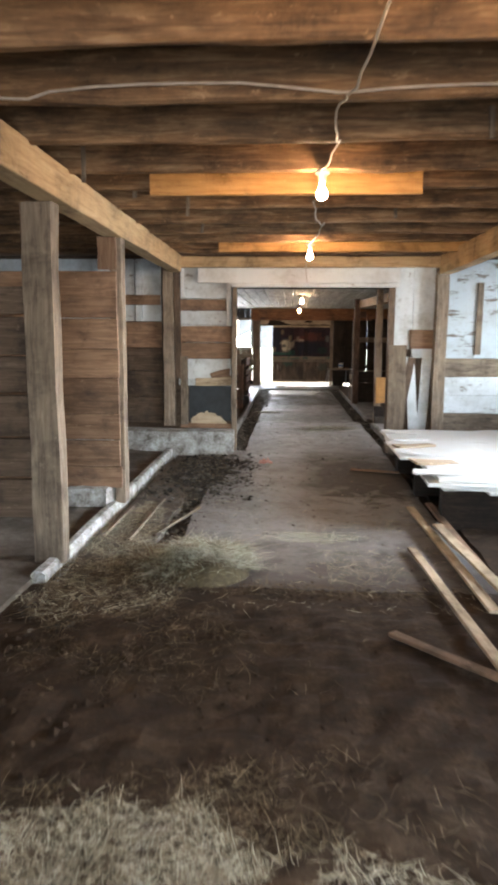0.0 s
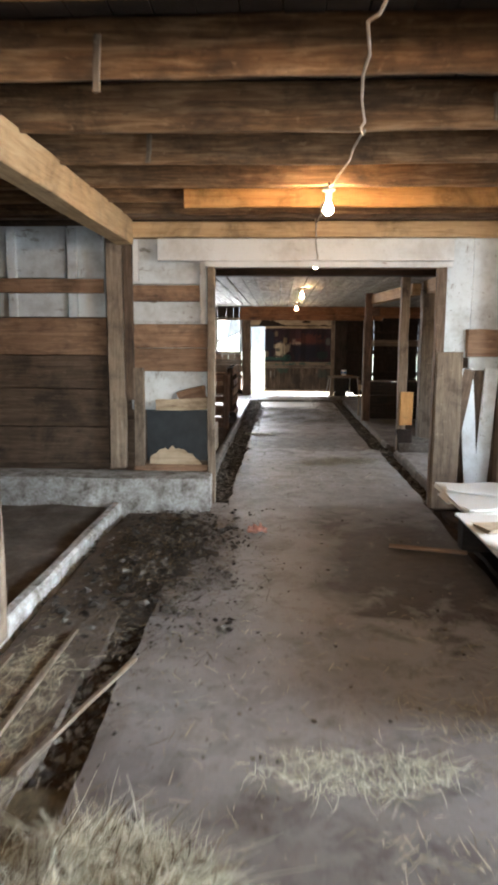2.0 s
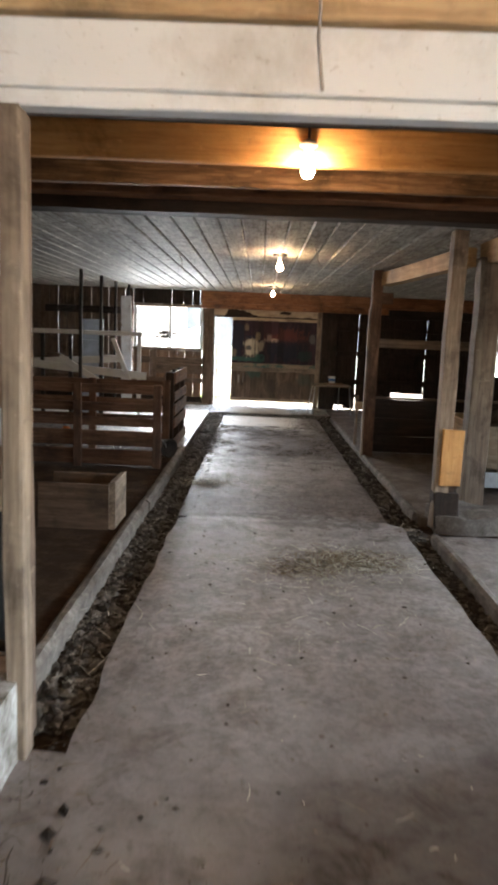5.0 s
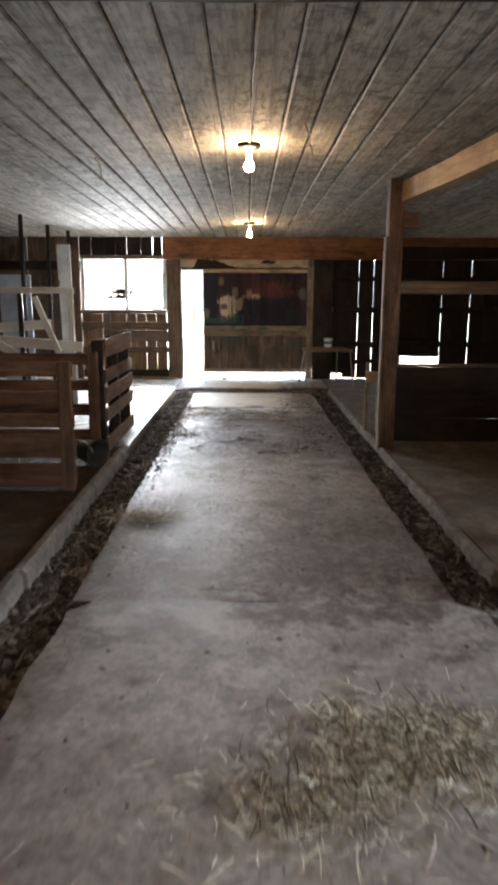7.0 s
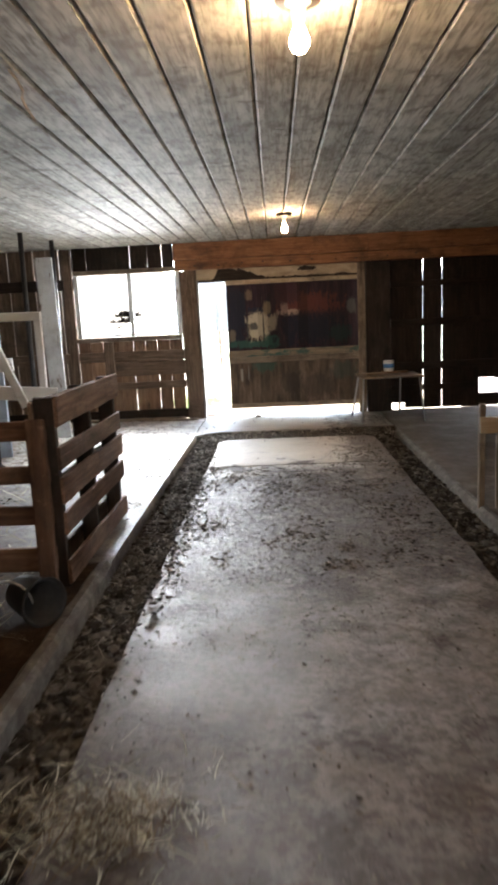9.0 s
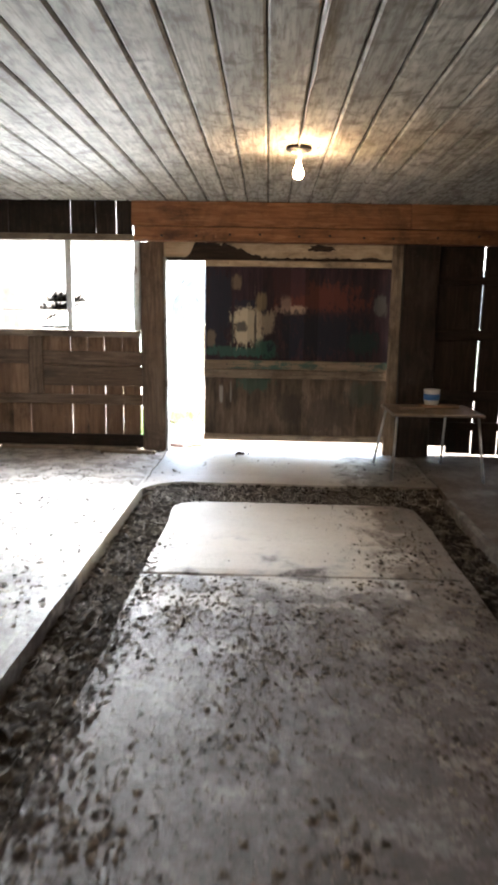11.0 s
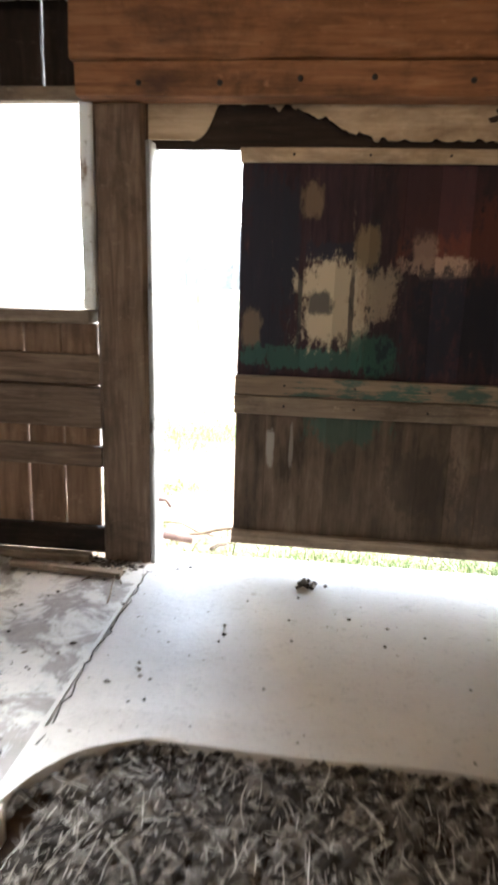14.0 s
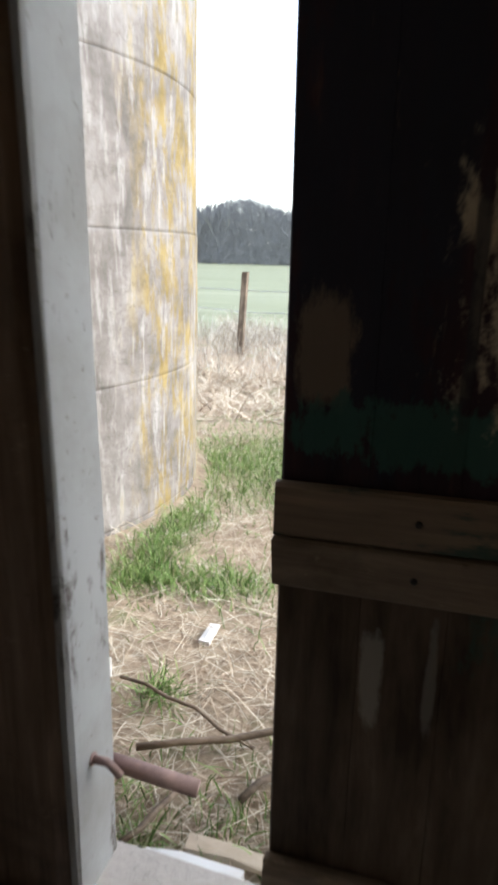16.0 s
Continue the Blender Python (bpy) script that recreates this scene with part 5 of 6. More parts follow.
plank_stack()
for i, (a, b, w) in enumerate((((1.12, 5.95, 0.05), (1.2, 3.6, 0.03), 0.07), ((1.28, 5.95, 0.09), (1.32, 3.9, 0.05), 0.06), ((0.93, 4.78, 0.03), (1.04, 2.9, 0.03), 0.065), ((0.57, 3.28, 0.025), (1.05, 2.75, 0.03), 0.06),
                              ((1.2, 5.2, 0.1), (1.36, 3.3, 0.06), 0.08), ((0.75, 7.9, 0.02), (1.3, 7.75, 0.02), 0.05))):
    tagged(strut("loose_lath", a, b, w, 0.022, M_TAN if i % 2 else M_PLY, None, 0.005), "loose splintered wooden lath lying on the floor", "lath", "loose laths")

# ---- left of the front room ----
tagged(strut("loose_lath", (-1.05, 5.0, 0.02), (-0.8, 5.92, 0.02), 0.028, 0.02, M_GREY, None, 0.006), "pale split stick lying by the gutter", "lath", "loose laths")
for a, b in (((-1.45, 5.0, 0.012), (-1.43, 5.95, 0.012)), ((-1.225, 4.9, 0.012), (-1.195, 6.25, 0.012))):
    tagged(strut("floor_strip", a, b, 0.03, 0.018, M_GREY, None, 0.006), "pale worn strip of wood in the litter", "lath")
wb = slab("white_block", -1.95, -1.6, 5.75, 5.98, 0.05, 0.22, M_OLDCONC, None, "", 0.04, 0.03, 0.06)
tagged(wb, "broken lump of limewashed concrete by the post", "rubble")

pile = hump(-0.6, 4.32, 0.42, 0.4, 0.2)
hay = thing("hay_pile", (-0.72, 4.42, 0), "loose heap of pale green hay on the floor", "hay")
slab("mound", -1.3, -0.15, 3.88, 4.96, -0.08, -0.03, M_HAYBED, hay, edge=0.05, bump=0.01, step=0.04, lumps=pile)
straws("stalk_mass", 6500, patch(-0.5, 4.37, 0.28, 0.3, 0.0, pile), 0.03, 0.13, 0.0026, M_HAY, hay, 1, 0.25, 0.0, 0.9)
straws("chaff_mass", 6500, patch(-0.7, 4.28, 0.28, 0.25, 0.0, pile), 0.02, 0.11, 0.0026, M_HAY, hay, 79, 0.12, 0.0, 0.6)
straws("long_stalk_mass", 420, patch(-0.6, 4.32, 0.4, 0.36, 0.01, pile), 0.12, 0.24, 0.0028, M_HAY, hay, 178, 0.2, 0.0, 0.5)
straws("dark_stalk_mass", 1500, patch(-0.64, 4.32, 0.4, 0.36, 0.006, pile), 0.04, 0.16, 0.0045, M_BROWNHAY, hay, 179, 0.22, 0.0, 0.7)
brown = thing("trampled_hay", (-1.25, 4.2, 0), "brown trampled hay beside the pale heap", "hay")
straws("stalk_mass", 6500, patch(-1.1, 4.05, 0.5, 0.7, 0.0), 0.03, 0.13, 0.0035, M_BROWNHAY, brown, 2, 0.12, 0.0, 0.6)
straws("stalk_mass", 1700, patch(-1.15, 4.05, 0.5, 0.6, 0.01), 0.02, 0.12, 0.0025, M_STRAW, brown, 78, 0.14, 0.0, 0.6)
clods("crumb_mass", 900, patch(-1.15, 4.05, 0.5, 0.8, 0.0), 0.004, 0.02, M_BLACKMUCK, brown, 77, 0.4)
litter = straws("straw_litter", 1300, area(-1.5, 1.25, 3.6, 6.6, 0.003), 0.02, 0.1, 0.0026, M_STRAW, None, 3, 0.08)
tagged(litter, "scattered straw over the passage floor", "straw", kind="stuff")
for sd, cx, cy, rx, ry, n, mt in ((4, -0.6, 1.6, 0.52, 0.3, 4200, M_STRAW), (11, -0.5, 1.75, 0.7, 0.34, 2600, M_BROWNHAY), (5, 0.22, 5.1, 0.36, 0.14, 900, M_HAY), (6, 0.5, 4.4, 0.32, 0.4, 330, M_STRAW), (7, -1.28, 5.2, 0.26, 0.9, 2600, M_STRAW),
                                  (8, 0.1, 1.9, 0.6, 0.3, 500, M_BROWNHAY), (12, 0.15, 1.55, 0.5, 0.14, 700, M_STRAW), (14, -0.75, 3.1, 0.6, 0.5, 1500, M_BROWNHAY), (15, 0.3, 3.95, 0.95, 0.12, 900, M_BROWNHAY), (9, 0.8, 5.5, 0.35, 0.2, 300, M_STRAW), (10, -0.1, 3.2, 0.9, 0.6, 200, M_BROWNHAY)):
    tagged(straws("straw_litter", n, patch(cx, cy, rx, ry, 0.004), 0.025, 0.12, 0.0024, mt, None, sd, 0.12, 0.0, 0.6), "drift of loose straw on the floor", "straw", kind="stuff")
muck = hump(-0.95, 7.7, 0.6, 1.3, 0.05)
mk = thing("muck_heap", (-0.95, 7.7, 0), "dark heap of trampled muck and hay", "muck")
slab("mound", -1.48, -0.36, 6.45, 8.92, -0.08, -0.03, M_GUTTER, mk, edge=0.06, bump=0.015, step=0.05, lumps=muck)
clods("lump_mass", 1300, blob(-0.95, 7.75, 0.22, 0.6, 0.0, muck), 0.006, 0.034, M_BLACKMUCK, mk, 1, 0.4)
clods("crumb_mass", 2600, blob(-0.98, 7.5, 0.3, 0.85, 0.0, muck), 0.003, 0.016, M_BLACKMUCK, mk, 13, 0.4)
heap_places = clustered(-1.47, -0.35, 6.2, 8.9, 34, 0.12, 31)
clods("clump_mass", 170, lambda r: (lambda q: (q[0], q[1], muck(q[0], q[1])))(heap_places(r)), 0.012, 0.05, M_GUTTER, mk, 141, 0.45)
clods("dark_clump_mass", 380, lambda r: (lambda q: (q[0], q[1], muck(q[0], q[1])))(heap_places(r)), 0.01, 0.055, M_BLACKMUCK, mk, 142, 0.45)
straws("stalk_mass", 4200, blob(-0.98, 7.5, 0.32, 0.8, 0.0, muck), 0.04, 0.16, 0.003, M_BROWNHAY, mk, 9, 0.15, 0.0, 0.6)
for sd, cx, cy, sx, sy, n, big in ((151, -0.9, 3.0, 0.35, 0.45, 900, 0.035), (152, 0.2, 3.92, 0.6, 0.09, 900, 0.018), (153, 0.1, 2.6, 0.6, 0.5, 700, 0.02)):
    tagged(clods("dirt_clods", n, blob(cx, cy, sx, sy, -0.012), 0.004, big, M_DIRT, None, sd, 0.5), "brown clods of trodden dirt", "dirt", kind="stuff")
fl = clods("floor_litter", 900, area(-0.8, 1.3, 4.0, 12.6, 0.004), 0.003, 0.018, M_CLOD, None, 12, 0.5)
tagged(fl, "dried crumbs of muck on the walkway", "litter", kind="stuff")


def crumpled_rag():
    bm = bmesh.new()
    bmesh.ops.create_grid(bm, x_segments=18, y_segments=18, size=0.075)
    for v in bm.verts:
        q = v.co * 24
        v.co.z = 0.02 + 0.1 * abs(noise.noise(Vector((q.x, q.y, 3)))) * max(0.25, 1.2 - v.co.length / 0.1) + 0.02 * abs(noise.noise(q * 2.3))
        v.co.x += 0.03 * noise.noise(Vector((q.y, 1, q.x)))
        v.co.y += 0.03 * noise.noise(Vector((2, q.y, q.x)))
    bmesh.ops.solidify(bm, geom=bm.faces[:], thickness=0.004)
    ob = part("rag", bm, M_RAG, None, "", Matrix.Translation((-0.27, 8.25, 0.0)), True)
    return tagged(ob, "crumpled faded red rag on the concrete", "rag")


crumpled_rag()

# ---- gutters of the far room ----
def gutter(name, x0, x1, y0, y1, n, seed, label, zz=-0.06, chaff=0.5, lumps=None):
    g = thing(name, ((x0 + x1) / 2, (y0 + y1) / 2, zz), label, "litter", kind="stuff")
    clods("lump_mass", n * 6, area(x0, x1, y0, y1, zz), 0.004, 0.034, lumps or M_GUTTER, g, seed, 0.5)
    clods("flake_mass", n, area(x0, x1, y0, y1, zz + 0.012), 0.008, 0.055, M_BLACKMUCK, g, seed + 20, 0.35)
    straws("stalk_mass", int(n * chaff), area(x0, x1, y0, y1, zz + 0.025), 0.03, 0.13, 0.003, M_CHAFF, g, seed + 50, 0.3)
    return g


gutter("gutter_litter", -0.88, -0.54, 9.5, 14.0, 1500, 1, "dry muck and straw in the left gutter", chaff=0.16)
gutter("gutter_litter", -0.86, -0.54, 14.0, 20.3, 2600, 2, "dry muck and straw in the left gutter", chaff=0.2)
gutter("gutter_litter", 1.26, 1.52, 9.6, 20.3, 2600, 3, "dark muck in the right gutter", chaff=0.1, lumps=M_BLACKMUCK)
gutter("gutter_litter", -0.8, 1.5, 20.2, 20.77, 1400, 4, "dry muck in the cross gutter before the door", -0.05)
tagged(straws("straw_litter", 1700, area(-0.8, 1.3, 20.22, 20.76, -0.01), 0.015, 0.05, 0.003, M_CHAFF, None, 45, 0.3), "chopped pale straw in the cross gutter", "straw", kind="stuff")


def along_corner(r):
    a = r.uniform(0, math.pi / 2)
    q = 0.42 + r.uniform(0.0, 0.03)
    return -0.91 + 0.42 - q * math.cos(a) + 0.03, 20.79 - 0.42 + q * math.sin(a) - 0.03, -0.03


# dark clods stand in for the shadow line under the slab edges, besides crust
tagged(clods("edge_crust", 260, along_corner, 0.008, 0.03, M_BLACKMUCK, None, 47, 0.7), "dark muck clods for crust and undercut shadow at the gutter corner", "litter", kind="stuff")
tagged(clods("edge_crust", 420, area(-0.85, 1.7, 20.755, 20.79, -0.03), 0.008, 0.026, M_BLACKMUCK, None, 46, 0.7), "dark muck clods for crust and shadow line along the slab edge", "litter", kind="stuff")
gutter("gutter_litter", 1.5, 1.8, 20.2, 20.8, 160, 14, "dry muck in the cross gutter before the door", -0.05)
gutter("gutter_litter", -1.03, -0.82, 3.0, 6.9, 260, 5, "dark litter in the front gutter", -0.07)
cr = clods("floor_crumbs", 9000, area(-0.5, 1.22, 14.9, 18.7, 0.001), 0.0012, 0.009, M_CLOD, None, 21, 0.3)
tagged(cr, "dried muck crumbs trodden over the walkway", "litter", kind="stuff")
tagged(clods("floor_crumbs", 8000, area(-0.55, 1.24, 15.7, 18.62, 0.0), 0.0015, 0.013, M_CLOD, None, 29, 0.28), "brown flakes of dry muck on the walkway", "litter", kind="stuff")
tagged(clods("floor_crumbs", 5200, clustered(-0.55, 1.22, 15.9, 18.7, 70, 0.075, 5), 0.003, 0.022, M_CLOD, None, 48, 0.3), "clumps of dried muck trodden on the walkway", "litter", kind="stuff")
tagged(clods("floor_crumbs", 1600, clustered(0.45, 1.22, 18.8, 20.1, 16, 0.07, 6), 0.003, 0.018, M_CLOD, None, 49, 0.3), "clumps of brown mud on the pale slab", "litter", kind="stuff")
tagged(clods("floor_crumbs", 2600, clustered(-4.0, -0.92, 16.2, 20.4, 60, 0.11, 8, 0.05), 0.003, 0.022, M_CLOD, None, 55, 0.3), "flakes of dried muck on the pen floor", "litter", kind="stuff")
tagged(clods("gutter_spill", 2200, blob(-0.56, 17.2, 0.06, 1.3, 0.0), 0.003, 0.022, M_GUTTER, None, 56, 0.35), "dry muck spilled from the gutter over the slab edge", "litter", kind="stuff")
tagged(clods("floor_crumbs", 1500, area(-0.5, 1.25, 12.8, 15.4, 0.001), 0.002, 0.013, M_CLOD, None, 30, 0.35), "dark flakes of dry muck on the walkway", "litter", kind="stuff")
for sd, cx, cy, sx, sy, n, mt in ((22, 1.0, 19.2, 0.2, 0.45, 900, M_CLOD), (23, -1.6, 20.9, 0.5, 0.5, 260, M_CLOD), (24, 1.5, 21.3, 0.3, 0.2, 420, M_BLACKMUCK), (25, -1.7, 18.4, 0.5, 1.1, 1600, M_BLACKMUCK), (27, -1.7, 20.9, 0.5, 0.5, 500, M_BLACKMUCK), (26, 0.5, 20.4, 0.6, 0.2, 200, M_CLOD)):
    tagged(clods("floor_crumbs", n, blob(cx, cy, sx, sy, 0.012 if cy > 20.4 else (0.052 if cx < -1 else 0.004)), 0.002, 0.016, mt, None, sd, 0.45), "scattered dry muck on the concrete", "litter", kind="stuff")
for sd, cx, cy, sx, sy, n in ((31, 0.78, 11.62, 0.19, 0.13, 1100), (38, 0.62, 11.45, 0.3, 0.2, 260), (32, 0.42, 11.35, 0.16, 0.1, 260), (33, -0.4, 14.0, 0.14, 0.1, 700), (34, 0.3, 10.6, 0.5, 0.8, 160)):
    tagged(straws("straw_litter", n, blob(cx, cy, sx, sy, 0.018), 0.02, 0.11, 0.003, M_HAY, None, sd, 0.14, 0.0, 0.6), "wisps of hay on the walkway", "straw", kind="stuff")
# brown hay stalks that also colour in the dark shadow of the clumps
for sd, cx, cy, sx, sy, n in ((35, 0.78, 11.62, 0.2, 0.12, 800), (36, 0.4, 11.4, 0.16, 0.1, 300), (37, -0.4, 13.95, 0.12, 0.08, 300)):
    tagged(straws("straw_litter", n, blob(cx, cy, sx, sy, 0.02), 0.03, 0.12, 0.0045, M_BROWNHAY, None, sd, 0.2, 0.0, 0.6), "brown trampled hay on the walkway, also darkening the clump as its shadow", "straw", kind="stuff")
tagged(clods("dung_lump", 26, blob(-0.15, 21.93, 0.025, 0.018, 0.01), 0.012, 0.03, M_BLACKMUCK, None, 41, 0.8, 0.1), "small dark dung lump on the threshold", "litter")
for i, (x, y, n, sd) in enumerate(((-0.55, 21.3, 14, 51), (0.2, 21.5, 24, 52), (-1.35, 21.6, 22, 53))):
    tagged(clods("grit", n, blob(x, y, 0.3, 0.25, 0.012), 0.004, 0.014, M_CLOD, None, sd, 0.5), "grit scattered on the threshold slab", "litter", kind="stuff")
tagged(tube("floor_crack", wander((-0.9, 21.95, 0.006), (-0.9, 20.7, 0.006), 26, 0.0, 0.014, 61), 0.003, M_BLACKMUCK, floor, sides=6), kind="stuff")
tagged(strut("loose_lath", (-1.55, 21.9, 0.03), (-1.0, 21.86, 0.03), 0.05, 0.03, M_GREY, None, 0.008), "grey scrap of wood by the wall", "lath", "loose laths")

# ---- pens on the left of the far room ----
def pen_panel(x0, x1, y, z0, z1, rows, label, posts):
    p = thing("pen_panel", ((x0 + x1) / 2, y, z0), label, "pen panel", "pen panels")
    for a, b in rows:
        board("slat", x0, x1, y - 0.012, y + 0.012, a, b, M_PEN, p, 0.005, segs=6)
    for x in posts:
        board("upright", x - 0.045, x + 0.045, y - 0.055, y - 0.014, z0, z1, M_PEN, p, 0.005)
    return p


pen_panel(-2.9, -0.97, 14.5, 0.05, 0.97, [(0.86, 0.96), (0.66, 0.76), (0.5, 0.6), (0.28, 0.45), (0.07, 0.24)], "brown slatted pen panel standing across the stall", (-1.02, -1.9, -2.85))
pen_panel(-3.0, -1.03, 15.62, 0.05, 0.95, [(0.84, 0.94), (0.62, 0.71), (0.4, 0.5), (0.15, 0.28)], "brown slatted pen panel behind the first", (-1.07, -2.0, -2.95))


def pallet():
    p = thing("pallet", (-1.05, 16.3, 0.05), "weathered wooden pallet standing on edge along the kerb", "pallet")
    for a, b in ((0.07, 0.2), (0.34, 0.46), (0.5, 0.64), (0.68, 0.8), (0.9, 1.06)):
        board("slat", -0.985, -0.965, 15.63, 16.98, a, b, M_PEN, p, 0.006, segs=5)
    for y in (15.64, 16.28, 16.9):
        board("stringer", -1.09, -0.987, y, y + 0.05, 0.05, 1.05, M_DARK, p, 0.005)
    for a, b in ((0.07, 0.2), (0.45, 0.58), (0.9, 1.03)):
        board("slat", -1.112, -1.092, 15.63, 16.98, a, b, M_OLD, p, 0.005, segs=5)
    return p


pallet()
bk = thing("bucket", (-1.05, 15.2, 0.05), "dark bucket lying on its side by the kerb", "bucket")
lathe("shell", [(0.08, 0), (0.085, 0.01), (0.11, 0.2), (0.118, 0.205), (0.115, 0.212), (0.1, 0.2), (0.075, 0.02)], M_IRON, (0, 0, 0), bk, m=Matrix.Translation((-1.12, 15.32, 0.16)) @ pose(0, 0, 0, 90, 0, 50))
tube("bail", [(-1.12 + 0.12 * math.cos(a), 15.15, 0.16 + 0.12 * math.sin(a)) for a in [0.1 + 0.29 * i for i in range(11)]], 0.004, M_STEEL, bk)
blk = thing("wooden_trough", (-1.15, 12.2, 0.05), "short old wooden trough end with a pale edge", "trough")
board("side", -1.55, -1.02, 12.0, 12.04, 0.05, 0.4, M_OLD, blk, 0.006)
board("side", -1.55, -1.02, 12.4, 12.44, 0.05, 0.4, M_OLD, blk, 0.006)
board("end", -1.015, -0.97, 12.0, 12.44, 0.05, 0.42, M_GREY, blk, 0.01)
board("bottom", -1.55, -1.02, 12.045, 12.395, 0.06, 0.1, M_OLD, blk, 0.004)
for i, (y, x) in enumerate(((18.85, -2.65), (20.1, -2.66), (20.95, -2.58), (17.7, -2.7))):
    pl = thing("tie_post", (x, y, 0.05), "dark iron tie post from floor to ceiling", "post", "tie posts")
    tube("pipe", [(x, y, 0.05), (x, y, 1.2), (x + 0.01, y, 2.45)], 0.028, M_IRON, pl, sides=10)
    lathe("flange", [(0.06, 0), (0.06, 0.012), (0.032, 0.03)], M_IRON, (x, y, 0.05), pl, sides=10)
rk = thing("white_stanchion_rack", (-2.2, 18.2, 0.05), "white painted wooden stanchion rack with broken bars", "rack")
board("rail", -3.6, -1.8, 17.98, 18.03, 1.46, 1.53, M_WHITER, rk, 0.005)
strut("rail", (-3.6, 18.0, 0.98), (-1.72, 18.0, 0.83), 0.03, 0.12, M_WHITER, rk, 0.006)
strut("rail", (-3.6, 18.06, 1.0), (-2.1, 18.06, 1.1), 0.03, 0.11, M_WHITER, rk, 0.006)
for x in (-3.4, -2.95, -2.45, -1.85):
    board("bar", x - 0.03, x + 0.03, 18.035, 18.08, 0.05, 1.5, M_IRON if x != -1.85 else M_WHITER, rk, 0.004)
strut("brace", (-2.25, 17.95, 1.42), (-1.98, 17.95, 0.75), 0.03, 0.07, M_WHITER, rk, 0.005)
strut("brace", (-3.1, 17.96, 1.1), (-2.5, 17.96, 0.74), 0.03, 0.1, M_WHITER, rk, 0.005)
tk = thing("blue_panel", (-2.95, 19.4, 0.05), "pale blue painted board standing in the pen", "panel")
board("sheet", -3.15, -2.72, 19.38, 19.41, 0.05, 1.72, M_PALEBLUE, tk, 0.004)
board("batten", -3.15, -2.72, 19.36, 19.378, 1.3, 1.36, M_PALEBLUE, tk, 0.003)
board("batten", -3.15, -2.72, 19.36, 19.378, 0.4, 0.46, M_PALEBLUE, tk, 0.003)
bd = thing("standing_board", (-2.5, 20.5, 0.05), "tall pale grey board leaning in the pen", "board")
board("sheet", -2.62, -2.42, 20.48, 20.51, 0.05, 2.2, M_WHITE, bd, 0.004, lean=(4, 0, 0))
tagged(straws("pen_litter", 900, area(-3.2, -1.1, 14.6, 19.0, 0.055), 0.05, 0.25, 0.006, M_STRAW, None, 71, 0.2), "straw litter in the pens", "straw", kind="stuff")
toy = thing("orange_jug", (-2.45, 16.0, 0.05), "small orange plastic jug in the pen", "jug")
lathe("body", [(0.07, 0), (0.08, 0.02), (0.08, 0.16), (0.04, 0.2), (0.03, 0.22)], M_ORANGE, (-2.45, 16.0, 0.05), toy)
lathe("cap", [(0.034, 0.22), (0.034, 0.245), (0.02, 0.25)], M_WHITEPL, (-2.45, 16.0, 0.05), toy)

# ---- table and tub by the door ----
tb = thing("small_table", (1.55, 21.3, 0.01), "worn board tabletop on thin splayed steel legs", "table")
board("tabletop", 1.2, 1.98, 21.0, 21.66, 0.565, 0.59, M_TABLE, tb, 0.003, bevel=0.008)
for (x, y), (x2, y2) in (((1.24, 21.05), (1.2, 20.93)), ((1.94, 21.05), (1.98, 20.9)), ((1.24, 21.6), (1.15, 21.65)), ((1.8, 21.6), (1.8, 21.68))):
    tube("leg", [(x, y, 0.565), (x2, y2, 0.012)], 0.012, M_STEEL, tb)
tub = thing("plastic_tub", (1.62, 21.45, 0.59), "white plastic tub with a blue printed band", "tub")
tbody = lathe("body", [(0.055, 0), (0.06, 0.005), (0.068, 0.05), (0.07, 0.12), (0.06, 0.125)], M_WHITEPL, (1.62, 21.45, 0.62), tub)
lathe("label_band", [(0.0705, 0), (0.072, 0.0), (0.0722, 0.055), (0.0707, 0.055)], M_BLUEPL, (1.62, 21.45, 0.665), tbody, "blue printed band")
lathe("lid", [(0.073, 0), (0.075, 0.012), (0.06, 0.016)], M_WHITEPL, (1.62, 21.45, 0.745), tbody)
tagged(board("wood_offcut", 1.3, 1.5, 21.2, 21.28, 0.592, 0.625, M_GREY, None, 0.006), "grey wooden offcut lying on the table", "offcut")
tagged(board("wood_offcut", 1.52, 1.86, 21.38, 21.48, 0.592, 0.62, M_TAN, None, 0.006), "reddish wooden offcut lying on the table", "offcut")

# ---- outside: silo, grass, fence, far wood ----
silo = thing("silo", (-3.82, 24.85, -0.3), "stained concrete silo with yellow lichen", "silo")
prof = []
for i in range(12):
    z = -0.59 + i * 0.78
    prof.append((2.0, z, z + 0.7785))
for k, (r0, a, b) in enumerate(prof):
    nb = 96
    vs, fs = [], []
    r0 += 0.002 * (k % 3 - 1)
    rows = [(r0 - 0.004, a), (r0, a + 0.004), (r0, a + 0.02), (r0, (a + b) / 2), (r0, b - 0.02), (r0, b - 0.004), (r0 - 0.004, b)]
    for r1, z in rows:
        for q in range(nb):
            an = 2 * math.pi * q / nb
            rr = r1 + 0.004 * noise.noise(Vector((math.cos(an) * 6, math.sin(an) * 6, z * 2)))
            vs.append((rr * math.cos(an), rr * math.sin(an), z))
    for i in range(len(rows) - 1):
        for q in range(nb):
            q2 = (q + 1) % nb
            fs.append((i * nb + q, i * nb + q2, (i + 1) * nb + q2, (i + 1) * nb + q))
    part("ring", (vs, fs), M_SILO, silo, "", Matrix.Translation((-3.82, 24.85, -0.35)), True)
lathe("core", [(1.99, 0), (1.99, 8.8)], M_SILO, (-3.82, 24.85, -0.35), silo, sides=64)

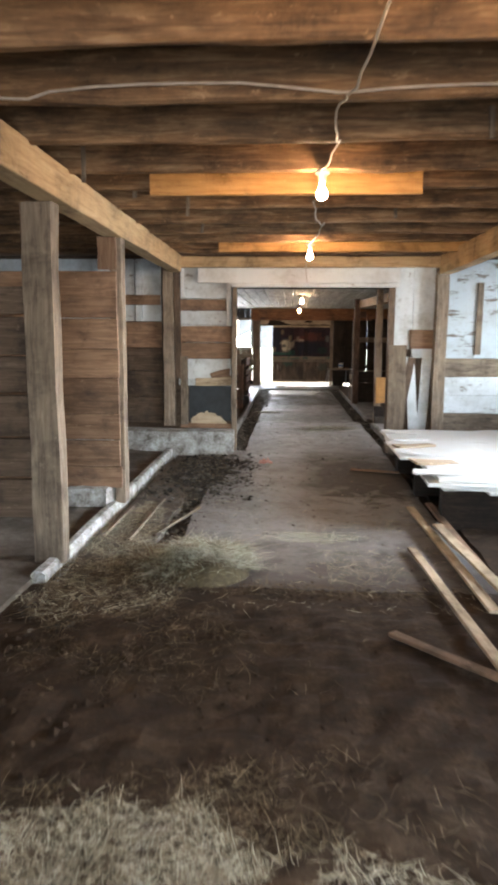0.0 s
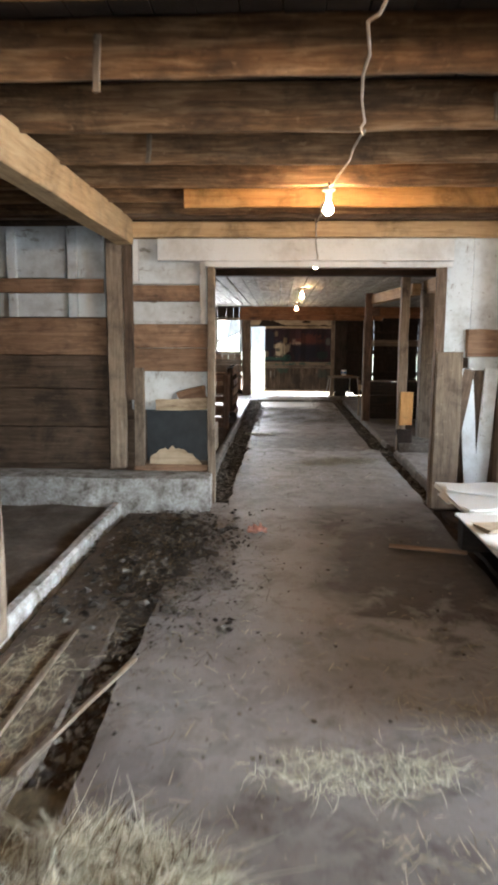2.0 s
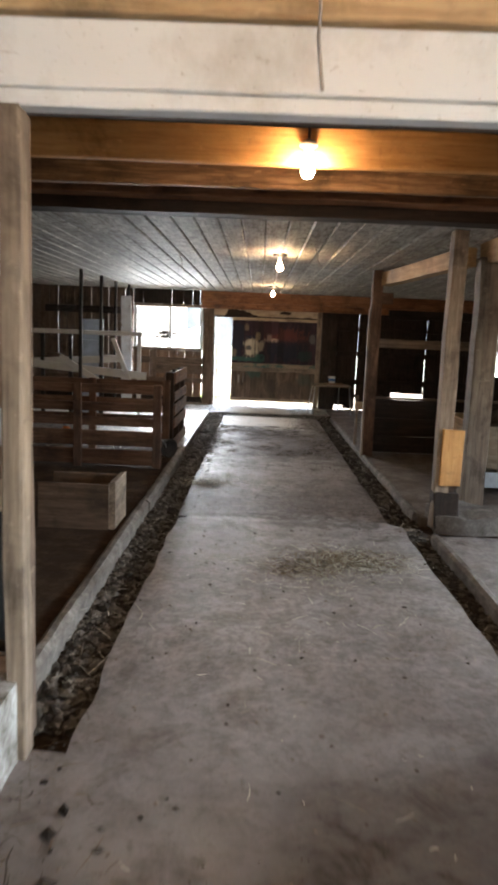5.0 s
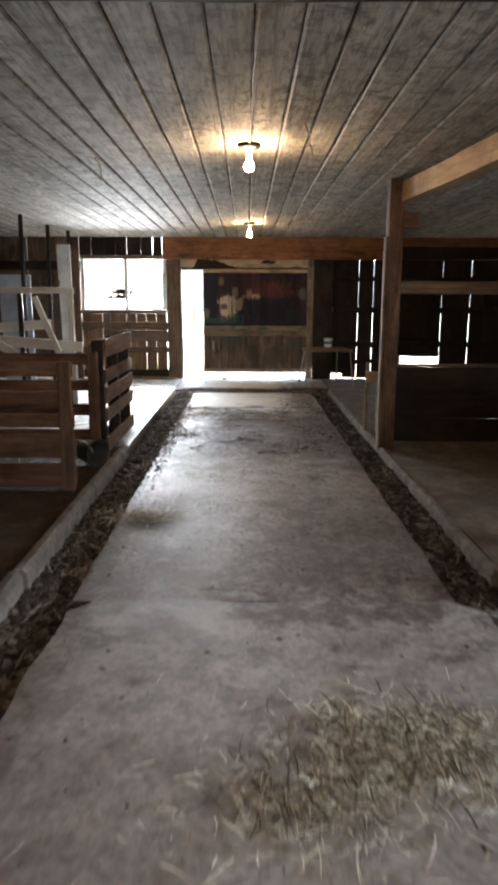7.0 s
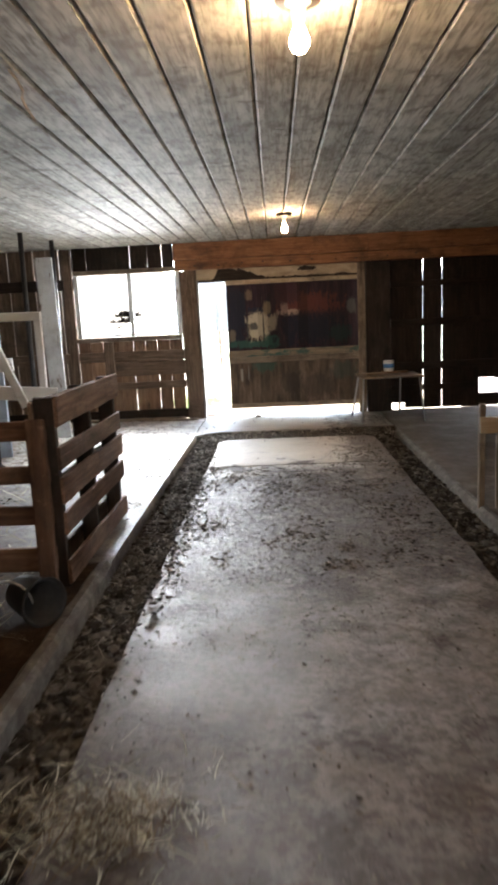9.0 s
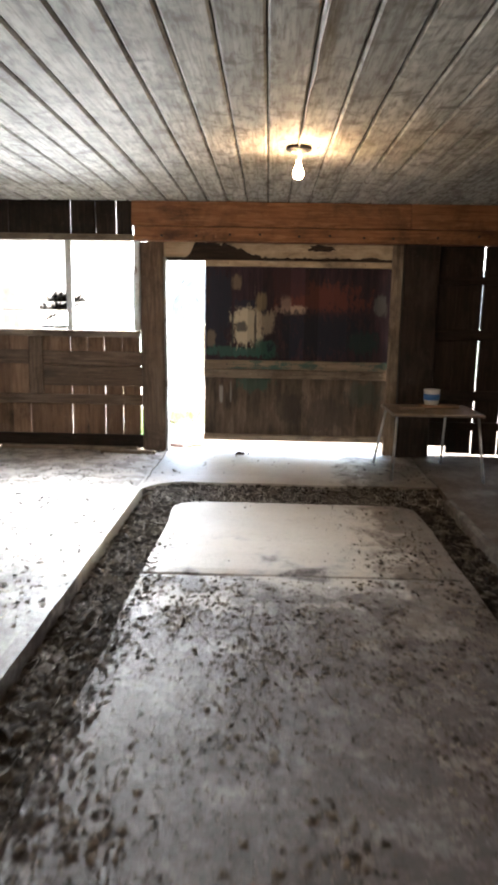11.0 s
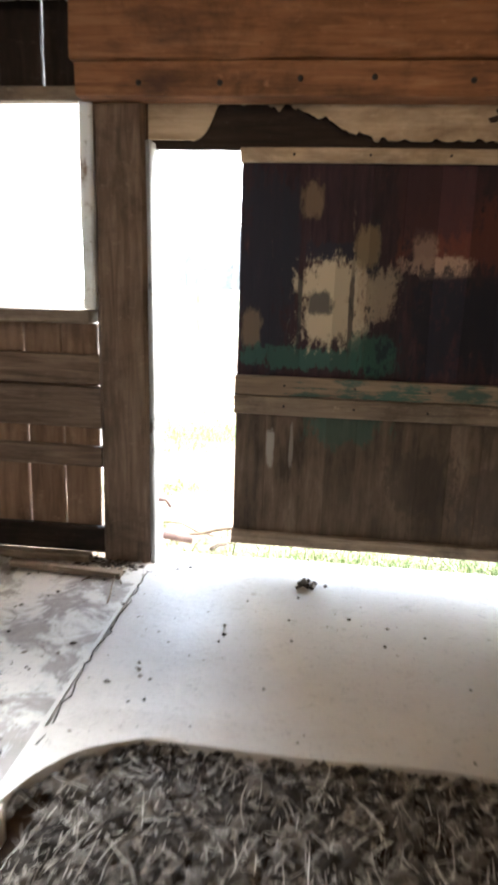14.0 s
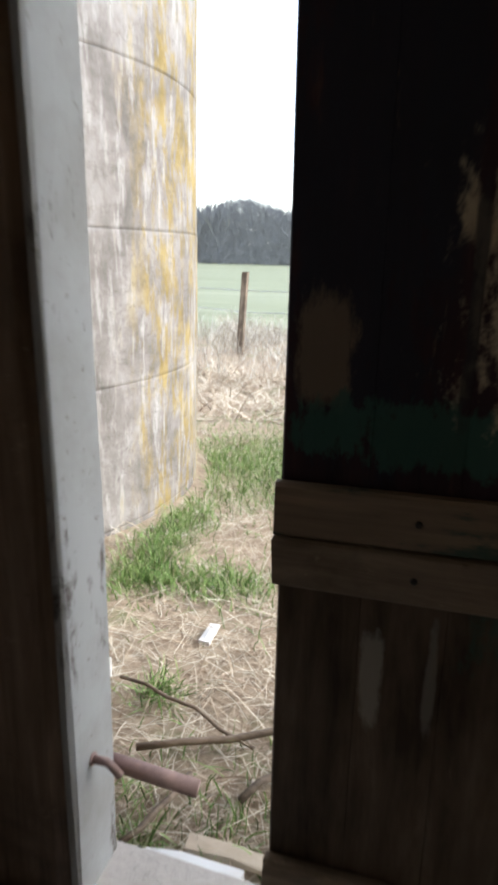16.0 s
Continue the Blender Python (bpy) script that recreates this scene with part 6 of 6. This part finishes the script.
def lay(x, y):
    z = -0.16 + 0.05 * noise.noise(Vector((x * 1.1, y * 1.1, 2.0)))
    return z - (0.02 * min(y - 23, 12) if y > 23 else 0.0)


def off_silo(f):
    def g(r):
        for _ in range(30):
            x, y, z = f(r)
            if (x + 3.76) ** 2 + (y - 24.85) ** 2 > 4.1:
                return x, y, z
        return x, y, z
    return g


tagged(straws("dead_grass", 42000, off_silo(area(-2.4, 1.9, 22.28, 26.6, 0.0, lay)), 0.04, 0.24, 0.0032, M_DRYGRASS, None, 81, 0.2, 0.0, 0.6), "matted dead grass outside the door", "grass", kind="stuff")
tagged(straws("green_grass", 1500, off_silo(area(-2.4, 1.9, 23.2, 28.0, 0.0, lay)), 0.04, 0.13, 0.004, M_GRASS, None, 82, 0.3, 0.5), "green grass tufts outside the door", "grass", kind="stuff")
for sd, cx, cy, sx, sy, n in ((83, -1.62, 24.3, 0.09, 0.35, 1500), (84, -1.2, 23.85, 0.16, 0.1, 1100), (85, -1.5, 25.8, 0.45, 0.5, 6500), (86, -1.1, 22.95, 0.05, 0.04, 160), (87, 0.5, 22.55, 0.7, 0.16, 4200), (88, -0.95, 22.4, 0.05, 0.05, 120), (89, -1.55, 23.8, 0.1, 0.12, 700)):
    tagged(straws("green_grass", n, off_silo(blob(cx, cy, sx, sy, 0.0, lay)), 0.04, 0.14, 0.004, M_GRASS, None, sd, 0.3, 0.5), "lush green grass tuft by the silo", "grass", kind="stuff")
tagged(straws("tall_dry_grass", 9500, clustered(-8.5, 0.5, 29.4, 36.5, 90, 0.32, 77, -0.42), 0.25, 0.75, 0.007, M_CHAFFGRASS, None, 90, 0.3, 0.7, 0.35), "tall pale dead grass along the fence", "grass", kind="stuff")
tagged(straws("dead_grass", 7000, off_silo(area(-5.0, 1.5, 27.0, 30.0, 0.0, lay)), 0.15, 0.5, 0.01, M_DRYGRASS, None, 91, 0.3), "flattened dead grass before the fence", "grass", kind="stuff")
for i, (x, y, h, w) in enumerate(((-3.6, 32.1, 1.35, 0.1), (-5.35, 33.5, 1.5, 0.05), (-3.6, 36.8, 1.4, 0.1), (-7.6, 35.5, 1.4, 0.1), (-1.5, 33.0, 1.4, 0.1), (0.6, 33.6, 1.4, 0.1))):
    z = lay(x, y)
    fp = thing("fence_post", (x, y, z), "weathered grey wooden fence post in the dead grass", "fence post", "fence posts")
    board("stake", x - w / 2, x + w / 2, y - w / 2, y + w / 2, z, z + h, M_GREY, fp, 0.008, lean=(0, 3 if i == 0 else -1, 0))
for z in (0.35, 0.7):
    tagged(tube("fence_wire", wander((-7.6, 35.5, z), (-3.6, 32.1, z), 6, 0.03, 0.01, 95) + wander((-3.6, 32.1, z), (0.6, 33.6, z), 6, 0.03, 0.01, 96), 0.006, M_STEEL, None, sides=4), "thin steel fence wire", "wire")
for i, (pts, r) in enumerate(((wander((-1.25, 22.95, -0.1), (-0.72, 22.75, -0.1), 5, -0.03, 0.01, 101), 0.006), (wander((-1.05, 22.65, -0.1), (-0.3, 22.95, -0.08), 6, -0.02, 0.015, 102), 0.011),
                              (wander((-0.95, 22.35, -0.12), (-0.86, 22.6, -0.1), 4, 0, 0.01, 103), 0.01), (wander((-0.7, 22.55, -0.1), (-0.55, 22.85, -0.1), 4, 0, 0.01, 104), 0.012))):
    tagged(tube("fallen_branch", pts, r, M_GREY, None, sides=6), "dry fallen branch in the dead grass", "branch", "fallen branches")
tagged(tube("steel_pipe", [(-1.12, 22.46, 0.02), (-0.79, 22.47, -0.02)], 0.023, M_RUST, None, sides=16), "short rusty steel pipe lying outside the door", "pipe")
tagged(slab("white_stone", -0.86, -0.68, 22.25, 22.33, -0.2, -0.11, M_SHEET, None, "", 0.05, 0.05, 0.025), "lump of white stone at the threshold", "stone")
tagged(slab("paper_scrap", -1.085, -1.065, 23.3, 23.42, -0.15, -0.12, M_WHITEPL, None, "", 0.02, 0.02, 0.02), "white scrap of paper in the grass", "litter")
tagged(slab("white_can", -1.36, -1.3, 22.93, 23.0, -0.18, -0.07, M_SHEET, None, "", 0.02, 0.02, 0.03), "crushed white can in the grass", "litter")
tagged(strut("mossy_plank", (-0.8, 22.42, -0.14), (-0.55, 22.4, -0.13), 0.05, 0.02, M_DRYGRASS, None, 0.01), "mossy plank lying in the dead grass", "plank")


def far_wood():
    """Bare winter trees: tapering limbs with many fine twigs, in one mesh."""
    r = random.Random(17)
    vs, fs = [], []

    def limb(p, d, l, w, depth):
        side = Vector((1, 0, 0)) if abs(d.x) < 0.8 else Vector((0, 0, 1))
        q = p + d * l
        o = len(vs)
        vs.extend([tuple(p - side * w), tuple(p + side * w), tuple(q + side * w * 0.5), tuple(q - side * w * 0.5)])
        fs.append((o, o + 1, o + 2, o + 3))
        if depth:
            for _ in range(r.choice((3, 4, 4))):
                e = (d + Vector((r.uniform(-1, 1), r.uniform(-0.5, 0.5), r.uniform(-0.15, 0.7))) * 0.75).normalized()
                limb(p + d * l * r.uniform(0.45, 1.0), e, l * r.uniform(0.5, 0.78), w * 0.6, depth - 1)

    for i in range(150):
        x = -75 + i * 0.75 + r.uniform(-0.6, 0.6)
        y = 118 + r.uniform(-6, 10)
        h = 3.4 + 0.9 * noise.noise(Vector((x * 0.09, 0, 0))) + r.uniform(-0.3, 0.5)
        limb(Vector((x, y, -0.4)), Vector((r.uniform(-0.06, 0.06), 0, 1)).normalized(), h, 0.22, 4)
    for i in range(88000):
        x, y = r.uniform(-75, 38), 116 + r.uniform(-3, 5)
        p = Vector((x, y, -0.3 + r.random() ** 1.3 * (7.2 + 2.2 * noise.noise(Vector((x * 0.12, 3, 0))))))
        d = Vector((r.uniform(-1, 1), 0, r.uniform(0.2, 1))).normalized()
        limb(p, d, r.uniform(0.4, 1.3), 0.045, 0)
    return tagged(part("far_wood", (vs, fs), M_TWIG), "winter wood along the field edge, distance haze mixed into its grey", "woodland", kind="stuff")


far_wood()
